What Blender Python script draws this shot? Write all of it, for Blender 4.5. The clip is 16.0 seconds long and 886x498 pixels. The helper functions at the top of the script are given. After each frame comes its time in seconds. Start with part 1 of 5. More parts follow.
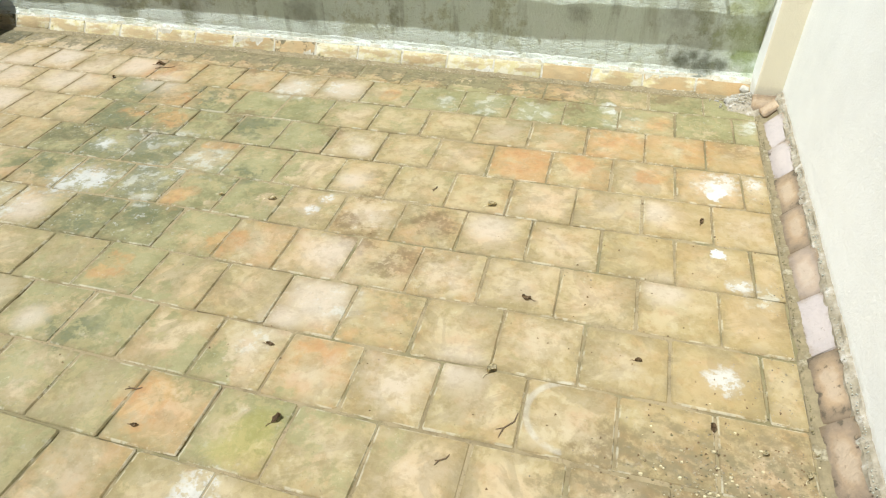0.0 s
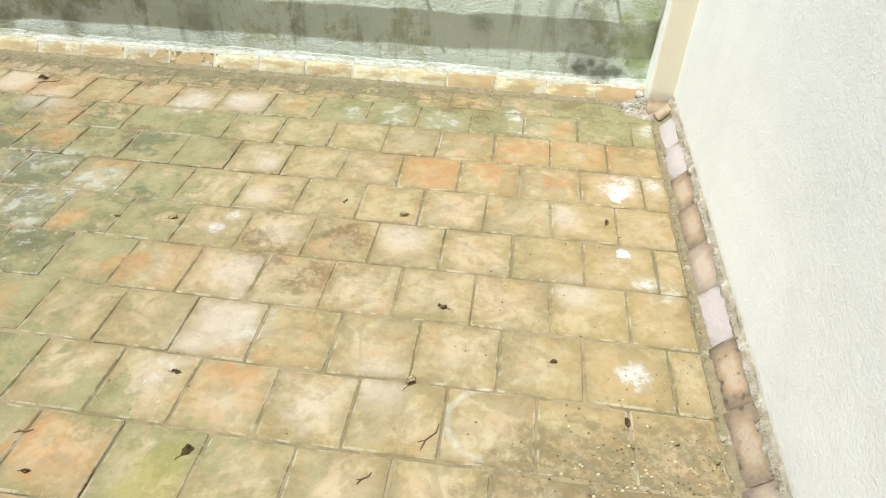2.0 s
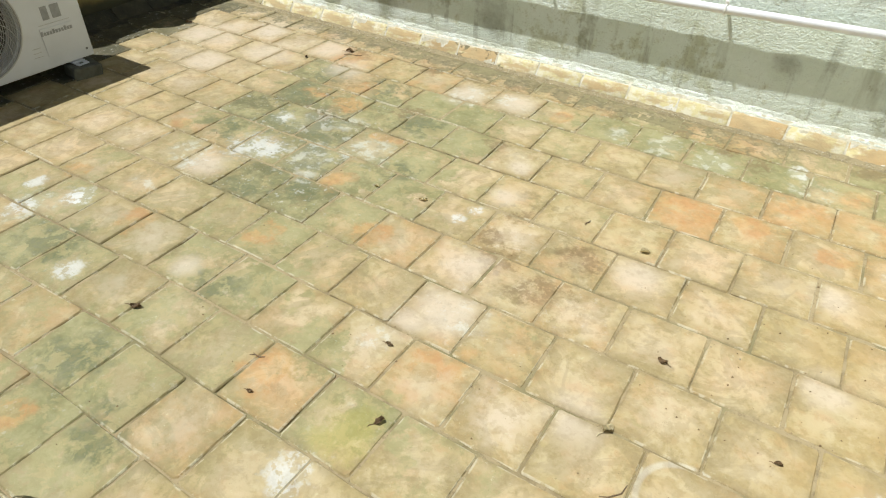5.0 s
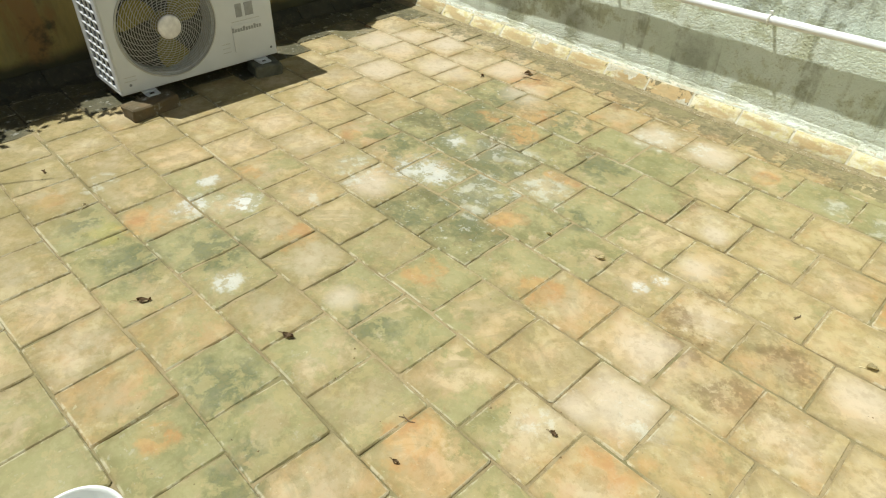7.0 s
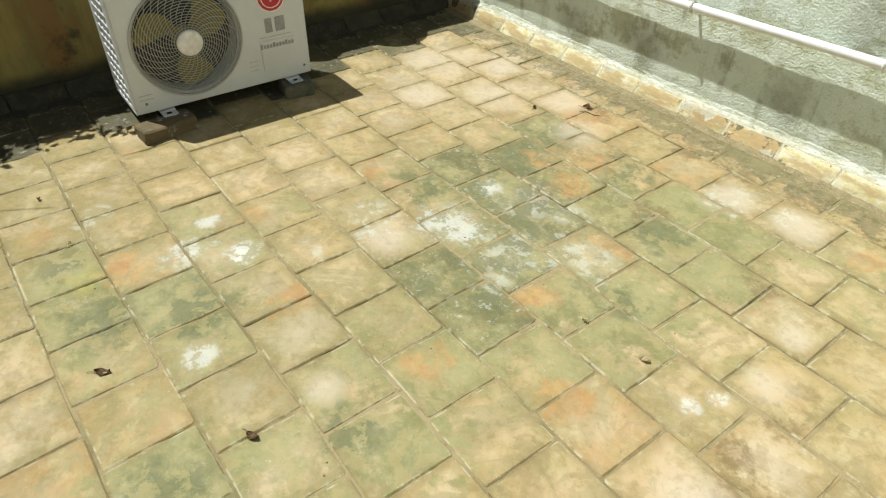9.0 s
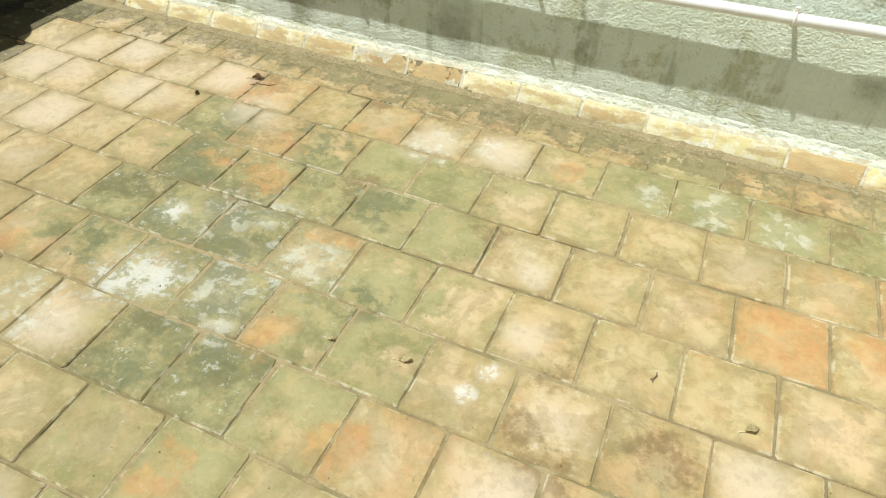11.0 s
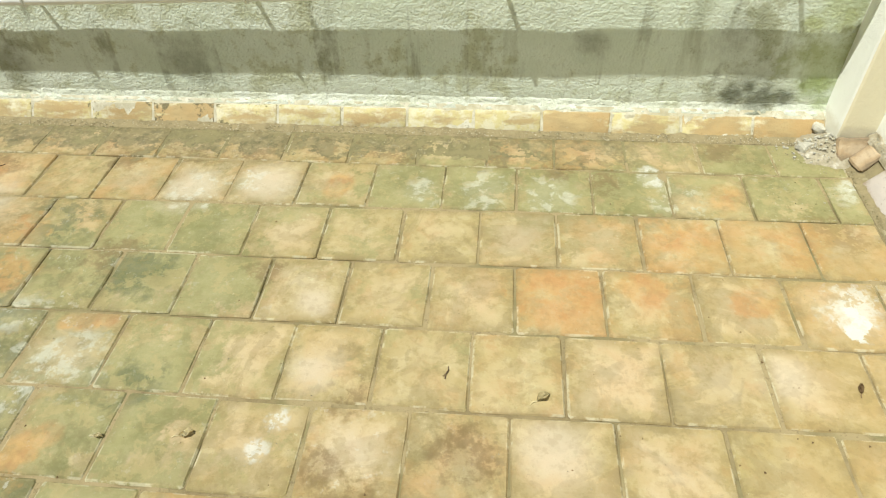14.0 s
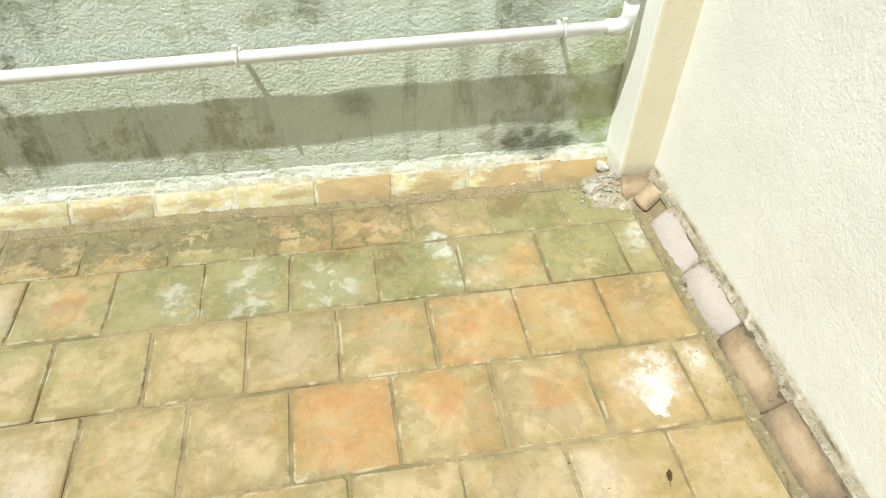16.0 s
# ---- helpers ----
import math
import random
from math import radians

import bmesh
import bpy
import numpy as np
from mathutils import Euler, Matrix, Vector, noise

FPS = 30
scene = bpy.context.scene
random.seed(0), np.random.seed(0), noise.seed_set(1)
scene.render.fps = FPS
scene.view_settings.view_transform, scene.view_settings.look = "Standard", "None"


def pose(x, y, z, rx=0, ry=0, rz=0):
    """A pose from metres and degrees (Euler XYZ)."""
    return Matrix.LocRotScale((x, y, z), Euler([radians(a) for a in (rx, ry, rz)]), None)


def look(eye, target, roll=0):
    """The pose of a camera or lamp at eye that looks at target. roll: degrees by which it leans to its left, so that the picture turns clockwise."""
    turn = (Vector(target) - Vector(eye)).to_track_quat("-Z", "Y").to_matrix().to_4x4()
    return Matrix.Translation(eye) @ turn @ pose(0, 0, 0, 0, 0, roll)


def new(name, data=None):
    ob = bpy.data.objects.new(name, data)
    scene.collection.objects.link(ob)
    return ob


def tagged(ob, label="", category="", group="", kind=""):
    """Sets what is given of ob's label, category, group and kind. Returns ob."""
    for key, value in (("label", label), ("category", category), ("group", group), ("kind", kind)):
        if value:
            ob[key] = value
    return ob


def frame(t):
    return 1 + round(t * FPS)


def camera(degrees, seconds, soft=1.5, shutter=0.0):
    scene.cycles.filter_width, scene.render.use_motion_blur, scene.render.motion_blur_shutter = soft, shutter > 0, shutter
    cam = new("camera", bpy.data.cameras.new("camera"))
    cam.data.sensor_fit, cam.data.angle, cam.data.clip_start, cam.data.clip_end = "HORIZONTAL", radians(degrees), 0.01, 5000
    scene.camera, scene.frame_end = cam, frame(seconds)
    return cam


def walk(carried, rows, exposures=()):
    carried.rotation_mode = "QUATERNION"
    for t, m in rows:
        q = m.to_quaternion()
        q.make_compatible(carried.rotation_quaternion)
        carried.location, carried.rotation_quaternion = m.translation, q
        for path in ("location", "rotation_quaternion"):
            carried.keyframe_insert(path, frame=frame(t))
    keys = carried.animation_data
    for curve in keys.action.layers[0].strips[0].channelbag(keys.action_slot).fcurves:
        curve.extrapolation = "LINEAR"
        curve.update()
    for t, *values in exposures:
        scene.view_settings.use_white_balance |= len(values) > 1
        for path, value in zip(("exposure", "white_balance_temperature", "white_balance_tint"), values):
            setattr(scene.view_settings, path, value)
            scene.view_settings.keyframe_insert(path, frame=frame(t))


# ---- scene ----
cam = camera(68.6, 16.0, soft=1.2)
PATH = [
    (0, (0.02, 0.0, 1.524), (-0.404, 1.487, 0.257), -1.2),
    (0.5, (0.02, 0.014, 1.53), (-0.314, 1.532, 0.271), -0.5),
    (1, (-0.003, 0.025, 1.525), (-0.213, 1.566, 0.267), 1.1),
    (1.5, (-0.005, 0.017, 1.526), (-0.152, 1.569, 0.274), 1.9),
    (2, (0.026, 0.021, 1.522), (-0.149, 1.574, 0.275), 2.0),
    (2.5, (0.033, 0.025, 1.525), (-0.226, 1.568, 0.28), 1.4),
    (3, (0.014, 0.015, 1.522), (-0.409, 1.531, 0.289), 1.3),
    (3.5, (-0.006, 0.01, 1.524), (-0.543, 1.493, 0.293), 1.2),
    (4, (-0.012, 0.014, 1.517), (-0.618, 1.468, 0.286), 0.7),
    (4.2, (-0.012, 0.017, 1.519), (-0.652, 1.457, 0.287), 1.0),
    (6.3, (-0.183, 0.212, 1.498), (-1.182, 1.403, 0.24), 0.8),
    (6.5, (-0.242, 0.222, 1.5), (-1.23, 1.42, 0.238), 1.3),
    (7, (-0.356, 0.198, 1.498), (-1.459, 1.313, 0.257), 1.8),
    (7.5, (-0.432, 0.249, 1.495), (-1.678, 1.218, 0.266), 1.1),
    (8, (-0.49, 0.41, 1.501), (-1.756, 1.353, 0.274), 1.1),
    (8.5, (-0.522, 0.535, 1.493), (-1.805, 1.46, 0.269), 1.9),
    (9, (-0.589, 0.64, 1.482), (-1.818, 1.59, 0.222), 1.2),
    (9.5, (-0.717, 0.768, 1.473), (-1.743, 1.93, 0.209), 2.8),
    (10, (-0.775, 0.852, 1.444), (-1.601, 2.09, 0.107), 1.2),
    (10.2, (-0.779, 0.892, 1.449), (-1.465, 2.155, 0.058), 3.3),
    (12.3, (-0.66, 1.01, 1.45), (-1.115, 2.419, 0.106), -0.1),
    (12.5, (-0.639, 1.014, 1.448), (-1.07, 2.434, 0.107), -0.4),
    (13, (-0.597, 1.041, 1.45), (-0.926, 2.473, 0.093), -0.8),
    (13.5, (-0.544, 1.079, 1.445), (-0.782, 2.513, 0.071), -1.6),
    (14, (-0.489, 1.139, 1.44), (-0.669, 2.574, 0.058), -2.5),
    (14.5, (-0.422, 1.213, 1.429), (-0.532, 2.653, 0.046), -2.0),
    (15, (-0.362, 1.268, 1.418), (-0.422, 2.699, 0.022), -3.3),
    (15.5, (-0.288, 1.394, 1.421), (-0.12, 2.821, 0.03), -0.4),
    (16, (-0.24, 1.541, 1.444), (0.024, 2.964, 0.063), 1.4),
]
walk(cam, [(t, look(eye, target, roll)) for t, eye, target, roll in PATH], exposures=[
    (0, 0.06, 5980, 16), (4, 0.04, 6030, 17), (6.5, 0.04, 6350, 11), (8, 0.05, 6500, 8), (9.5, 0.07, 6420, 11), (12.5, 0.08, 6480, 11), (13.5, 0.02, 6600, 9), (14, -0.02, 6600, 9), (14.5, 0.02, 6600, 9), (15, 0.04, 6600, 9), (16, 0.02, 6330, 12)])

# ---- light: clear noon sky, sun high over the parapet ----
SUN_FROM = Vector((-0.36, -0.215, 1.0)).normalized()
world = bpy.data.worlds.new("sky")
scene.world = world
world.use_nodes = True
wn = world.node_tree.nodes
sky = wn.new("ShaderNodeTexSky")
sky.sky_type, sky.sun_disc = "NISHITA", False
sky.sun_elevation = math.asin(SUN_FROM.z)
sky.sun_rotation = math.atan2(SUN_FROM.x, SUN_FROM.y)
world.node_tree.links.new(sky.outputs[0], wn["Background"].inputs[0])
wn["Background"].inputs[1].default_value = 0.033
sun = new("sun", bpy.data.lights.new("sun", "SUN"))
sun.data.energy, sun.data.angle, sun.data.color = 5.4, radians(0.6), (0.99, 1.0, 0.92)
sun.matrix_world = look(SUN_FROM * 20, (0, 0, 0))


# ---- materials ----
class Mat:
    """A small builder for node materials in world coordinates."""

    def __init__(self, name, rough=0.85, metal=0.0):
        self.m = bpy.data.materials.new(name)
        self.m.use_nodes = True
        self.n, self.l = self.m.node_tree.nodes, self.m.node_tree.links
        self.bsdf = self.n["Principled BSDF"]
        self.bsdf.inputs["Roughness"].default_value = rough
        self.bsdf.inputs["Metallic"].default_value = metal
        self.geo = self.n.new("ShaderNodeNewGeometry")
        self.obj = self.n.new("ShaderNodeObjectInfo")
        self.pos = self.geo.outputs["Position"]

    def put(self, socket, v):
        if isinstance(v, (int, float)):
            socket.default_value = v
        elif isinstance(v, tuple):
            socket.default_value = (*v, 1.0) if len(v) == 3 and socket.type == "RGBA" else v
        else:
            self.l.new(v, socket)

    def math(self, op, a, b=0.0, clamp=False):
        x = self.n.new("ShaderNodeMath")
        x.operation, x.use_clamp = op, clamp
        self.put(x.inputs[0], a)
        self.put(x.inputs[1], b)
        return x.outputs[0]

    def noise(self, scale, detail=4, rough=0.55, vec=None, stretch=None, distort=0.0):
        x = self.n.new("ShaderNodeTexNoise")
        x.inputs["Scale"].default_value, x.inputs["Detail"].default_value = scale, detail
        x.inputs["Roughness"].default_value, x.inputs["Distortion"].default_value = rough, distort
        v = vec or self.pos
        if stretch:
            y = self.n.new("ShaderNodeVectorMath")
            y.operation = "MULTIPLY"
            self.put(y.inputs[0], v)
            y.inputs[1].default_value = stretch
            v = y.outputs[0]
        self.l.new(v, x.inputs["Vector"])
        return x.outputs[0]

    def step(self, v, lo, hi, a=0.0, b=1.0):
        x = self.n.new("ShaderNodeMapRange")
        x.interpolation_type = "SMOOTHSTEP"
        self.put(x.inputs["Value"], v)
        for k, q in (("From Min", lo), ("From Max", hi), ("To Min", a), ("To Max", b)):
            self.put(x.inputs[k], q)
        return x.outputs[0]

    def mix(self, f, a, b, blend="MIX"):
        x = self.n.new("ShaderNodeMix")
        x.data_type, x.blend_type = "RGBA", blend
        self.put(x.inputs[0], f)
        self.put(x.inputs[6], a)
        self.put(x.inputs[7], b)
        return x.outputs[2]

    def xyz(self, v=None):
        x = self.n.new("ShaderNodeSeparateXYZ")
        self.l.new(v or self.pos, x.inputs[0])
        return x.outputs

    def blobs(self, spots, soft=0.6, wob=None, upright=False):
        """The union of round spots (x, y, radius) on the ground, with frayed edges."""
        total = None
        for x, y, r in spots:
            d = self.n.new("ShaderNodeVectorMath")
            d.operation = "DISTANCE"
            self.l.new(self.flat, d.inputs[0])
            d.inputs[1].default_value = (x, 0, y) if upright else (x, y, 0)
            q = self.math("MULTIPLY", d.outputs["Value"], -1.0 / r)
            total = q if total is None else self.math("MAXIMUM", total, q)
        if wob is not None:
            total = self.math("ADD", total, wob)
        return self.step(total, -1.0 - soft * 0.5, -1.0 + soft * 0.5)

    def flatten(self, keep=(1, 1, 0)):
        x = self.n.new("ShaderNodeVectorMath")
        x.operation = "MULTIPLY"
        self.l.new(self.pos, x.inputs[0])
        x.inputs[1].default_value = keep
        self.flat = x.outputs[0]

    def done(self, colour, bump=(), rough=None, strength=1.0):
        self.put(self.bsdf.inputs["Base Color"], colour)
        if rough is not None:
            self.put(self.bsdf.inputs["Roughness"], rough)
        last = None
        for height, dist in bump:
            x = self.n.new("ShaderNodeBump")
            x.inputs["Distance"].default_value, x.inputs["Strength"].default_value = dist, strength
            self.put(x.inputs["Height"], height)
            if last is not None:
                self.l.new(last, x.inputs["Normal"])
            last = x.outputs[0]
        if last is not None:
            self.l.new(last, self.bsdf.inputs["Normal"])
        return self.m


def plain(name, colour, rough=0.6, metal=0.0, grain=40.0, vary=0.12, bump=0.0006):
    m = Mat(name, rough, metal)
    n = m.noise(grain, 3)
    big = m.noise(grain * 0.12, 3)
    f = m.math("ADD", m.math("MULTIPLY", n, vary), m.math("MULTIPLY", big, vary))
    dark = tuple(c * (1 - 2 * vary) for c in colour)
    light = tuple(min(1, c * (1 + vary)) for c in colour)
    return m.done(m.mix(m.step(f, vary * 0.55, vary * 1.45), dark, light), [(n, bump)])


# white lime marks and bright orange wear on the tiles: x, y, radius
WHITE = [
    (-2.14, 1.855, 0.095), (-2.08, 1.87, 0.07), (0.505, 2.45, 0.08), (0.64, 2.49, 0.04), (0.545, 1.83, 0.035), (0.47, 1.40, 0.045), 
     (-0.84, 0.69, 0.057), (-2.23, 2.15, 0.05),  (-2.43, 1.15, 0.05), (-2.67, 1.14, 0.04), (-2.56, 1.0, 0.05), (-2.05, 0.86, 0.048), 
    (-1.03, 1.98, 0.025), (-1.07, 1.89, 0.025), (0.04, 3.04, 0.04), (0.70, 3.02, 0.03),
]
# thin, torn lime
LACE = [(-1.86, 1.93, 0.12), (-1.74, 2.10, 0.10), (-1.78, 1.80, 0.06), (-2.08, 2.20, 0.10), (-1.93, 2.28, 0.07), (-2.32, 1.66, 0.09), (-0.95, 1.19, 0.05), (0.68, 2.98, 0.05), (-2.52, 1.02, 0.10),
        (-2.30, 1.35, 0.06), (-0.55, 2.93, 0.08), (-0.33, 2.92, 0.08), (-0.78, 2.92, 0.06), (0.10, 2.90, 0.08), (0.02, 3.02, 0.05), (-1.58, 2.865, 0.08), (-1.42, 2.95, 0.06), (-1.66, 2.12, 0.09), (-2.95, 0.80, 0.06), (0.62, 1.78, 0.06), (-0.75, 1.42, 0.06)]
# faint pinkish-grey bloom
HAZE = [(-0.86, 1.66, 0.08), (-0.82, 1.43, 0.12), (-0.90, 1.30, 0.07), (-1.62, 2.87, 0.09), (-1.72, 1.10, 0.05), (-1.03, 2.375, 0.05), (-0.98, 2.14, 0.06), (-3.40, 2.74, 0.17), (-3.10, 2.42, 0.14),
        (-2.88, 2.72, 0.14), (-3.15, 3.0, 0.12), (-2.62, 2.96, 0.12), (-2.35, 2.78, 0.10), (-1.33, 2.93, 0.10), (-2.20, 1.62, 0.08), (-0.35, 1.95, 0.08), (0.30, 1.75, 0.07), (-0.30, 1.25, 0.08), (0.25, 2.2, 0.07)]
ORANGE = [
    (-1.66, 1.82, 0.06), (-2.10, 2.62, 0.08), (-2.27, 2.47, 0.07), (-2.05, 2.42, 0.08), (-1.63, 1.39, 0.07), (-0.72, 1.24, 0.08),
    (-1.15, 0.91, 0.074), (0.09, 2.715, 0.09), (-2.57, 0.81, 0.07), (-2.60, 1.28, 0.06), (-2.45, 2.90, 0.08), (-1.62, 0.40, 0.05), (-2.94, 0.60, 0.055), 
    (0.45, 2.70, 0.08), (-0.31, 2.46, 0.10), (-0.06, 2.47, 0.08), (-0.26, 3.19, 0.10), (0.23, 2.46, 0.056), (-1.30, 1.62, 0.07), (-2.1, 1.2, 0.07),
]
PAINT = [(0.483, 1.996, 0.026), (0.485, 2.36, 0.026), (0.515, 2.40, 0.032), (0.50, 2.44, 0.028), (-2.44, 1.16, 0.02), (-2.40, 1.135, 0.017)]
MOSSY = [
    (-1.88, 1.72, 0.12), (-1.66, 1.72, 0.13), (-2.28, 0.91, 0.13), (-1.70, 0.64, 0.14), (-2.37, 0.68, 0.13), (-1.55, 0.47, 0.12), (-2.13, 2.29, 0.13), (-1.43, 1.20, 0.12),
    (-1.51, 1.95, 0.13), (-2.62, 0.67, 0.08), (-1.53, 2.62, 0.16), (-1.71, 2.69, 0.12), (-1.34, 2.42, 0.12), (-0.58, 2.98, 0.13), (-0.84, 2.99, 0.12), (-0.33, 2.99, 0.12), (-0.07, 2.98, 0.12),
    (0.54, 3.07, 0.17), (0.40, 3.14, 0.12), (0.62, 2.88, 0.09), (0.66, 3.05, 0.10), (-1.40, 2.10, 0.13), (-2.45, 2.0, 0.15), (-1.9, 2.55, 0.12), (-1.05, 1.05, 0.10), (-0.75, 0.95, 0.09),
]
BROWN = [
    (-0.55, 3.17, 0.09), (-1.18, 3.20, 0.10), (-1.70, 3.13, 0.10), (-2.42, 3.20, 0.10), (-0.30, 3.06, 0.05), (-2.75, 3.17, 0.09), (-1.95, 3.05, 0.07), (0.30, 3.22, 0.07),
    (-0.82, 1.745, 0.075), (-0.60, 1.67, 0.09), (-0.87, 2.05, 0.05), (-0.90, 1.87, 0.05), (-1.45, 3.15, 0.12), (-1.73, 2.53, 0.08), (-2.42, 2.98, 0.09), (-1.21, 2.49, 0.05),
    (-0.91, 3.15, 0.09), (-2.00, 3.20, 0.13), (0.58, 2.76, 0.08), (-0.13, 2.98, 0.06), (-0.55, 1.92, 0.065), (-2.12, 2.25, 0.10), (0.45, 1.02, 0.18), (0.20, 1.02, 0.12), (0.62, 1.12, 0.12), (0.68, 1.7, 0.06),
]


# dark damp algae: x, y, radius
ALGAE = [(-2.05, 2.28, 0.13), (-1.95, 2.06, 0.10), (-2.22, 2.10, 0.10), (-1.76, 1.74, 0.12), (-1.62, 2.47, 0.11), (-2.34, 2.42, 0.12), (-2.0, 2.68, 0.11), (-2.38, 2.68, 0.10),
        (-2.24, 0.92, 0.12), (-2.36, 0.68, 0.11), (-1.66, 0.62, 0.11), (-1.55, 1.08, 0.09), (-1.45, 2.05, 0.08), (-1.93, 1.58, 0.08), (-2.42, 1.92, 0.09), (-1.35, 0.52, 0.09), (-2.72, 0.62, 0.09)]


def make_tile_material():
    m = Mat("weathered_terracotta", 0.82)
    m.flatten()
    big, mid = m.noise(2.6, 5, 0.6), m.noise(8.0, 8, 0.64, distort=0.2)
    fine, tiny = m.noise(55.0, 5, 0.6), m.noise(240.0, 3, 0.6)
    rnd = m.obj.outputs["Random"]
    kind = m.n.new("ShaderNodeSeparateColor")
    m.l.new(m.obj.outputs["Color"], kind.inputs[0])
    moss, orange, pale = kind.outputs[0], kind.outputs[1], kind.outputs[2]
    dark = m.obj.outputs["Alpha"]
    patch = m.noise(17.0, 7, 0.66)
    wob = m.math("ADD", m.math("MULTIPLY", m.math("SUBTRACT", mid, 0.5), 2.6), m.math("MULTIPLY", m.math("SUBTRACT", patch, 0.5), 2.4))
    own = m.n.new("ShaderNodeVectorMath")
    own.operation = "ADD"
    m.put(own.inputs[0], m.pos)
    m.put(own.inputs[1], m.math("MULTIPLY", rnd, 40.0))
    wash, tone = m.noise(5.5, 6, 0.58, vec=own.outputs[0], distort=0.3), m.noise(11.0, 6, 0.6, vec=own.outputs[0])
    base = m.mix(m.step(wash, 0.38, 0.62), (0.338, 0.272, 0.126), (0.415, 0.33, 0.178))
    base = m.mix(m.math("MULTIPLY", rnd, 0.35), base, (0.385, 0.282, 0.15))
    base = m.mix(m.step(tone, 0.555, 0.615, 0.0, 0.55), base, (0.362, 0.235, 0.105))
    base = m.mix(m.step(tone, 0.44, 0.37, 0.0, 0.5), base, (0.45, 0.375, 0.235))
    both = m.math("ADD", m.math("MULTIPLY", mid, 0.5), m.math("ADD", m.math("MULTIPLY", patch, 0.35), m.math("MULTIPLY", fine, 0.15)))
    base = m.mix(m.step(both, 0.515, 0.560, 0.0, 0.5), base, (0.29, 0.225, 0.105))
    base = m.mix(m.step(patch, 0.575, 0.625, 0.0, 0.35), base, (0.40, 0.268, 0.13))
    tc = m.n.new("ShaderNodeTexCoord")
    ox, oy, _ = m.xyz(tc.outputs["Object"])
    edge = m.math("MAXIMUM", m.math("ABSOLUTE", ox), m.math("ABSOLUTE", oy))
    soft = m.math("ADD", edge, m.math("ADD", m.math("MULTIPLY", m.math("SUBTRACT", wash, 0.5), 0.24), m.math("MULTIPLY", m.math("SUBTRACT", patch, 0.5), 0.10)))
    odd = m.math("FRACT", m.math("MULTIPLY", rnd, 7.31))
    heart = m.math("MULTIPLY", m.step(soft, 0.05, 0.10, 1.0, 0.0), m.step(odd, 0.35, 0.95, 0.05, 0.75))
    base = m.mix(heart, base, m.mix(m.math("FRACT", m.math("MULTIPLY", rnd, 3.7)), (0.46, 0.292, 0.135), (0.48, 0.365, 0.225)))
    rimmed = m.step(m.math("FRACT", m.math("MULTIPLY", rnd, 13.7)), 0.2, 0.9, 0.08, 0.6)
    base = m.mix(m.math("MULTIPLY", m.step(soft, 0.07, 0.15), rimmed), base, (0.275, 0.212, 0.098))
    # stains that run on over the joints
    flow = m.noise(3.4, 8, 0.6, distort=1.1)
    base = m.mix(m.step(flow, 0.53, 0.575, 0.0, 0.58), base, (0.235, 0.182, 0.085))
    base = m.mix(m.step(flow, 0.435, 0.39, 0.0, 0.42), base, (0.465, 0.352, 0.208))
    # olive film creeping over tiles and joints alike, thickest where the floor stays damp
    creep = m.noise(4.6, 8, 0.66, distort=1.4)
    zone = m.blobs([(-2.10, 2.25, 0.55), (-2.0, 0.95, 0.60), (-2.65, 0.60, 0.45), (-1.65, 1.50, 0.45), (-1.45, 0.55, 0.45), (-1.55, 2.75, 0.40), (-0.3, 3.0, 0.35), (-3.2, 0.3, 0.5)], 1.6, wob=m.math("MULTIPLY", wob, 0.4))
    thick = m.math("ADD", creep, m.math("MULTIPLY", zone, 0.085))
    base = m.mix(m.step(thick, 0.525, 0.575, 0.0, 0.52), base, m.mix(zone, (0.245, 0.188, 0.088), (0.195, 0.178, 0.080)))
    base = m.mix(m.math("MULTIPLY", zone, 0.20), base, (0.20, 0.19, 0.085))
    # orange, freshly worn clay
    of = m.math("MULTIPLY", orange, m.step(m.math("ADD", tone, m.math("MULTIPLY", orange, 0.12)), 0.44, 0.66))
    base = m.mix(m.math("MULTIPLY", of, 0.85), base, (0.425, 0.232, 0.090))
    # pale lime bloom, strongest in the middle of a tile
    centre = m.step(m.math("ADD", edge, m.math("MULTIPLY", both, 0.42)), 0.18, 0.36, 1.0, 0.0)
    pf = m.math("MULTIPLY", m.math("ADD", m.math("MULTIPLY", pale, 0.8), m.math("MULTIPLY", rnd, 0.25)), centre)
    base = m.mix(m.math("MINIMUM", pf, 0.65), base, (0.51, 0.43, 0.35))
    # moss and algae film
    flake = m.noise(13.0, 9, 0.68, distort=0.35)
    mo = m.math("ADD", m.math("MULTIPLY", moss, 0.86), m.math("ADD", m.math("MULTIPLY", m.math("SUBTRACT", both, 0.5), 1.7), m.math("MULTIPLY", m.math("SUBTRACT", wash, 0.5), 1.3)))
    mo = m.math("ADD", mo, m.math("MULTIPLY", m.math("SUBTRACT", big, 0.5), 0.9))
    mo = m.math("ADD", mo, m.math("MULTIPLY", m.blobs(MOSSY, 1.3, wob=wob), 0.55))
    mf = m.math("ADD", m.step(mo, 0.08, 1.0, 0.0, 0.55), m.step(m.math("ADD", mo, m.math("MULTIPLY", m.math("SUBTRACT", flake, 0.5), 1.2)), 0.42, 0.60, 0.0, 0.45))
    base = m.mix(m.math("MULTIPLY", mf, 0.86), base, m.mix(m.step(wash, 0.3, 0.65), (0.162, 0.165, 0.066), (0.272, 0.258, 0.128)))
    wear = m.math("MULTIPLY", m.step(flake, 0.535, 0.565), m.step(mf, 0.1, 0.5))
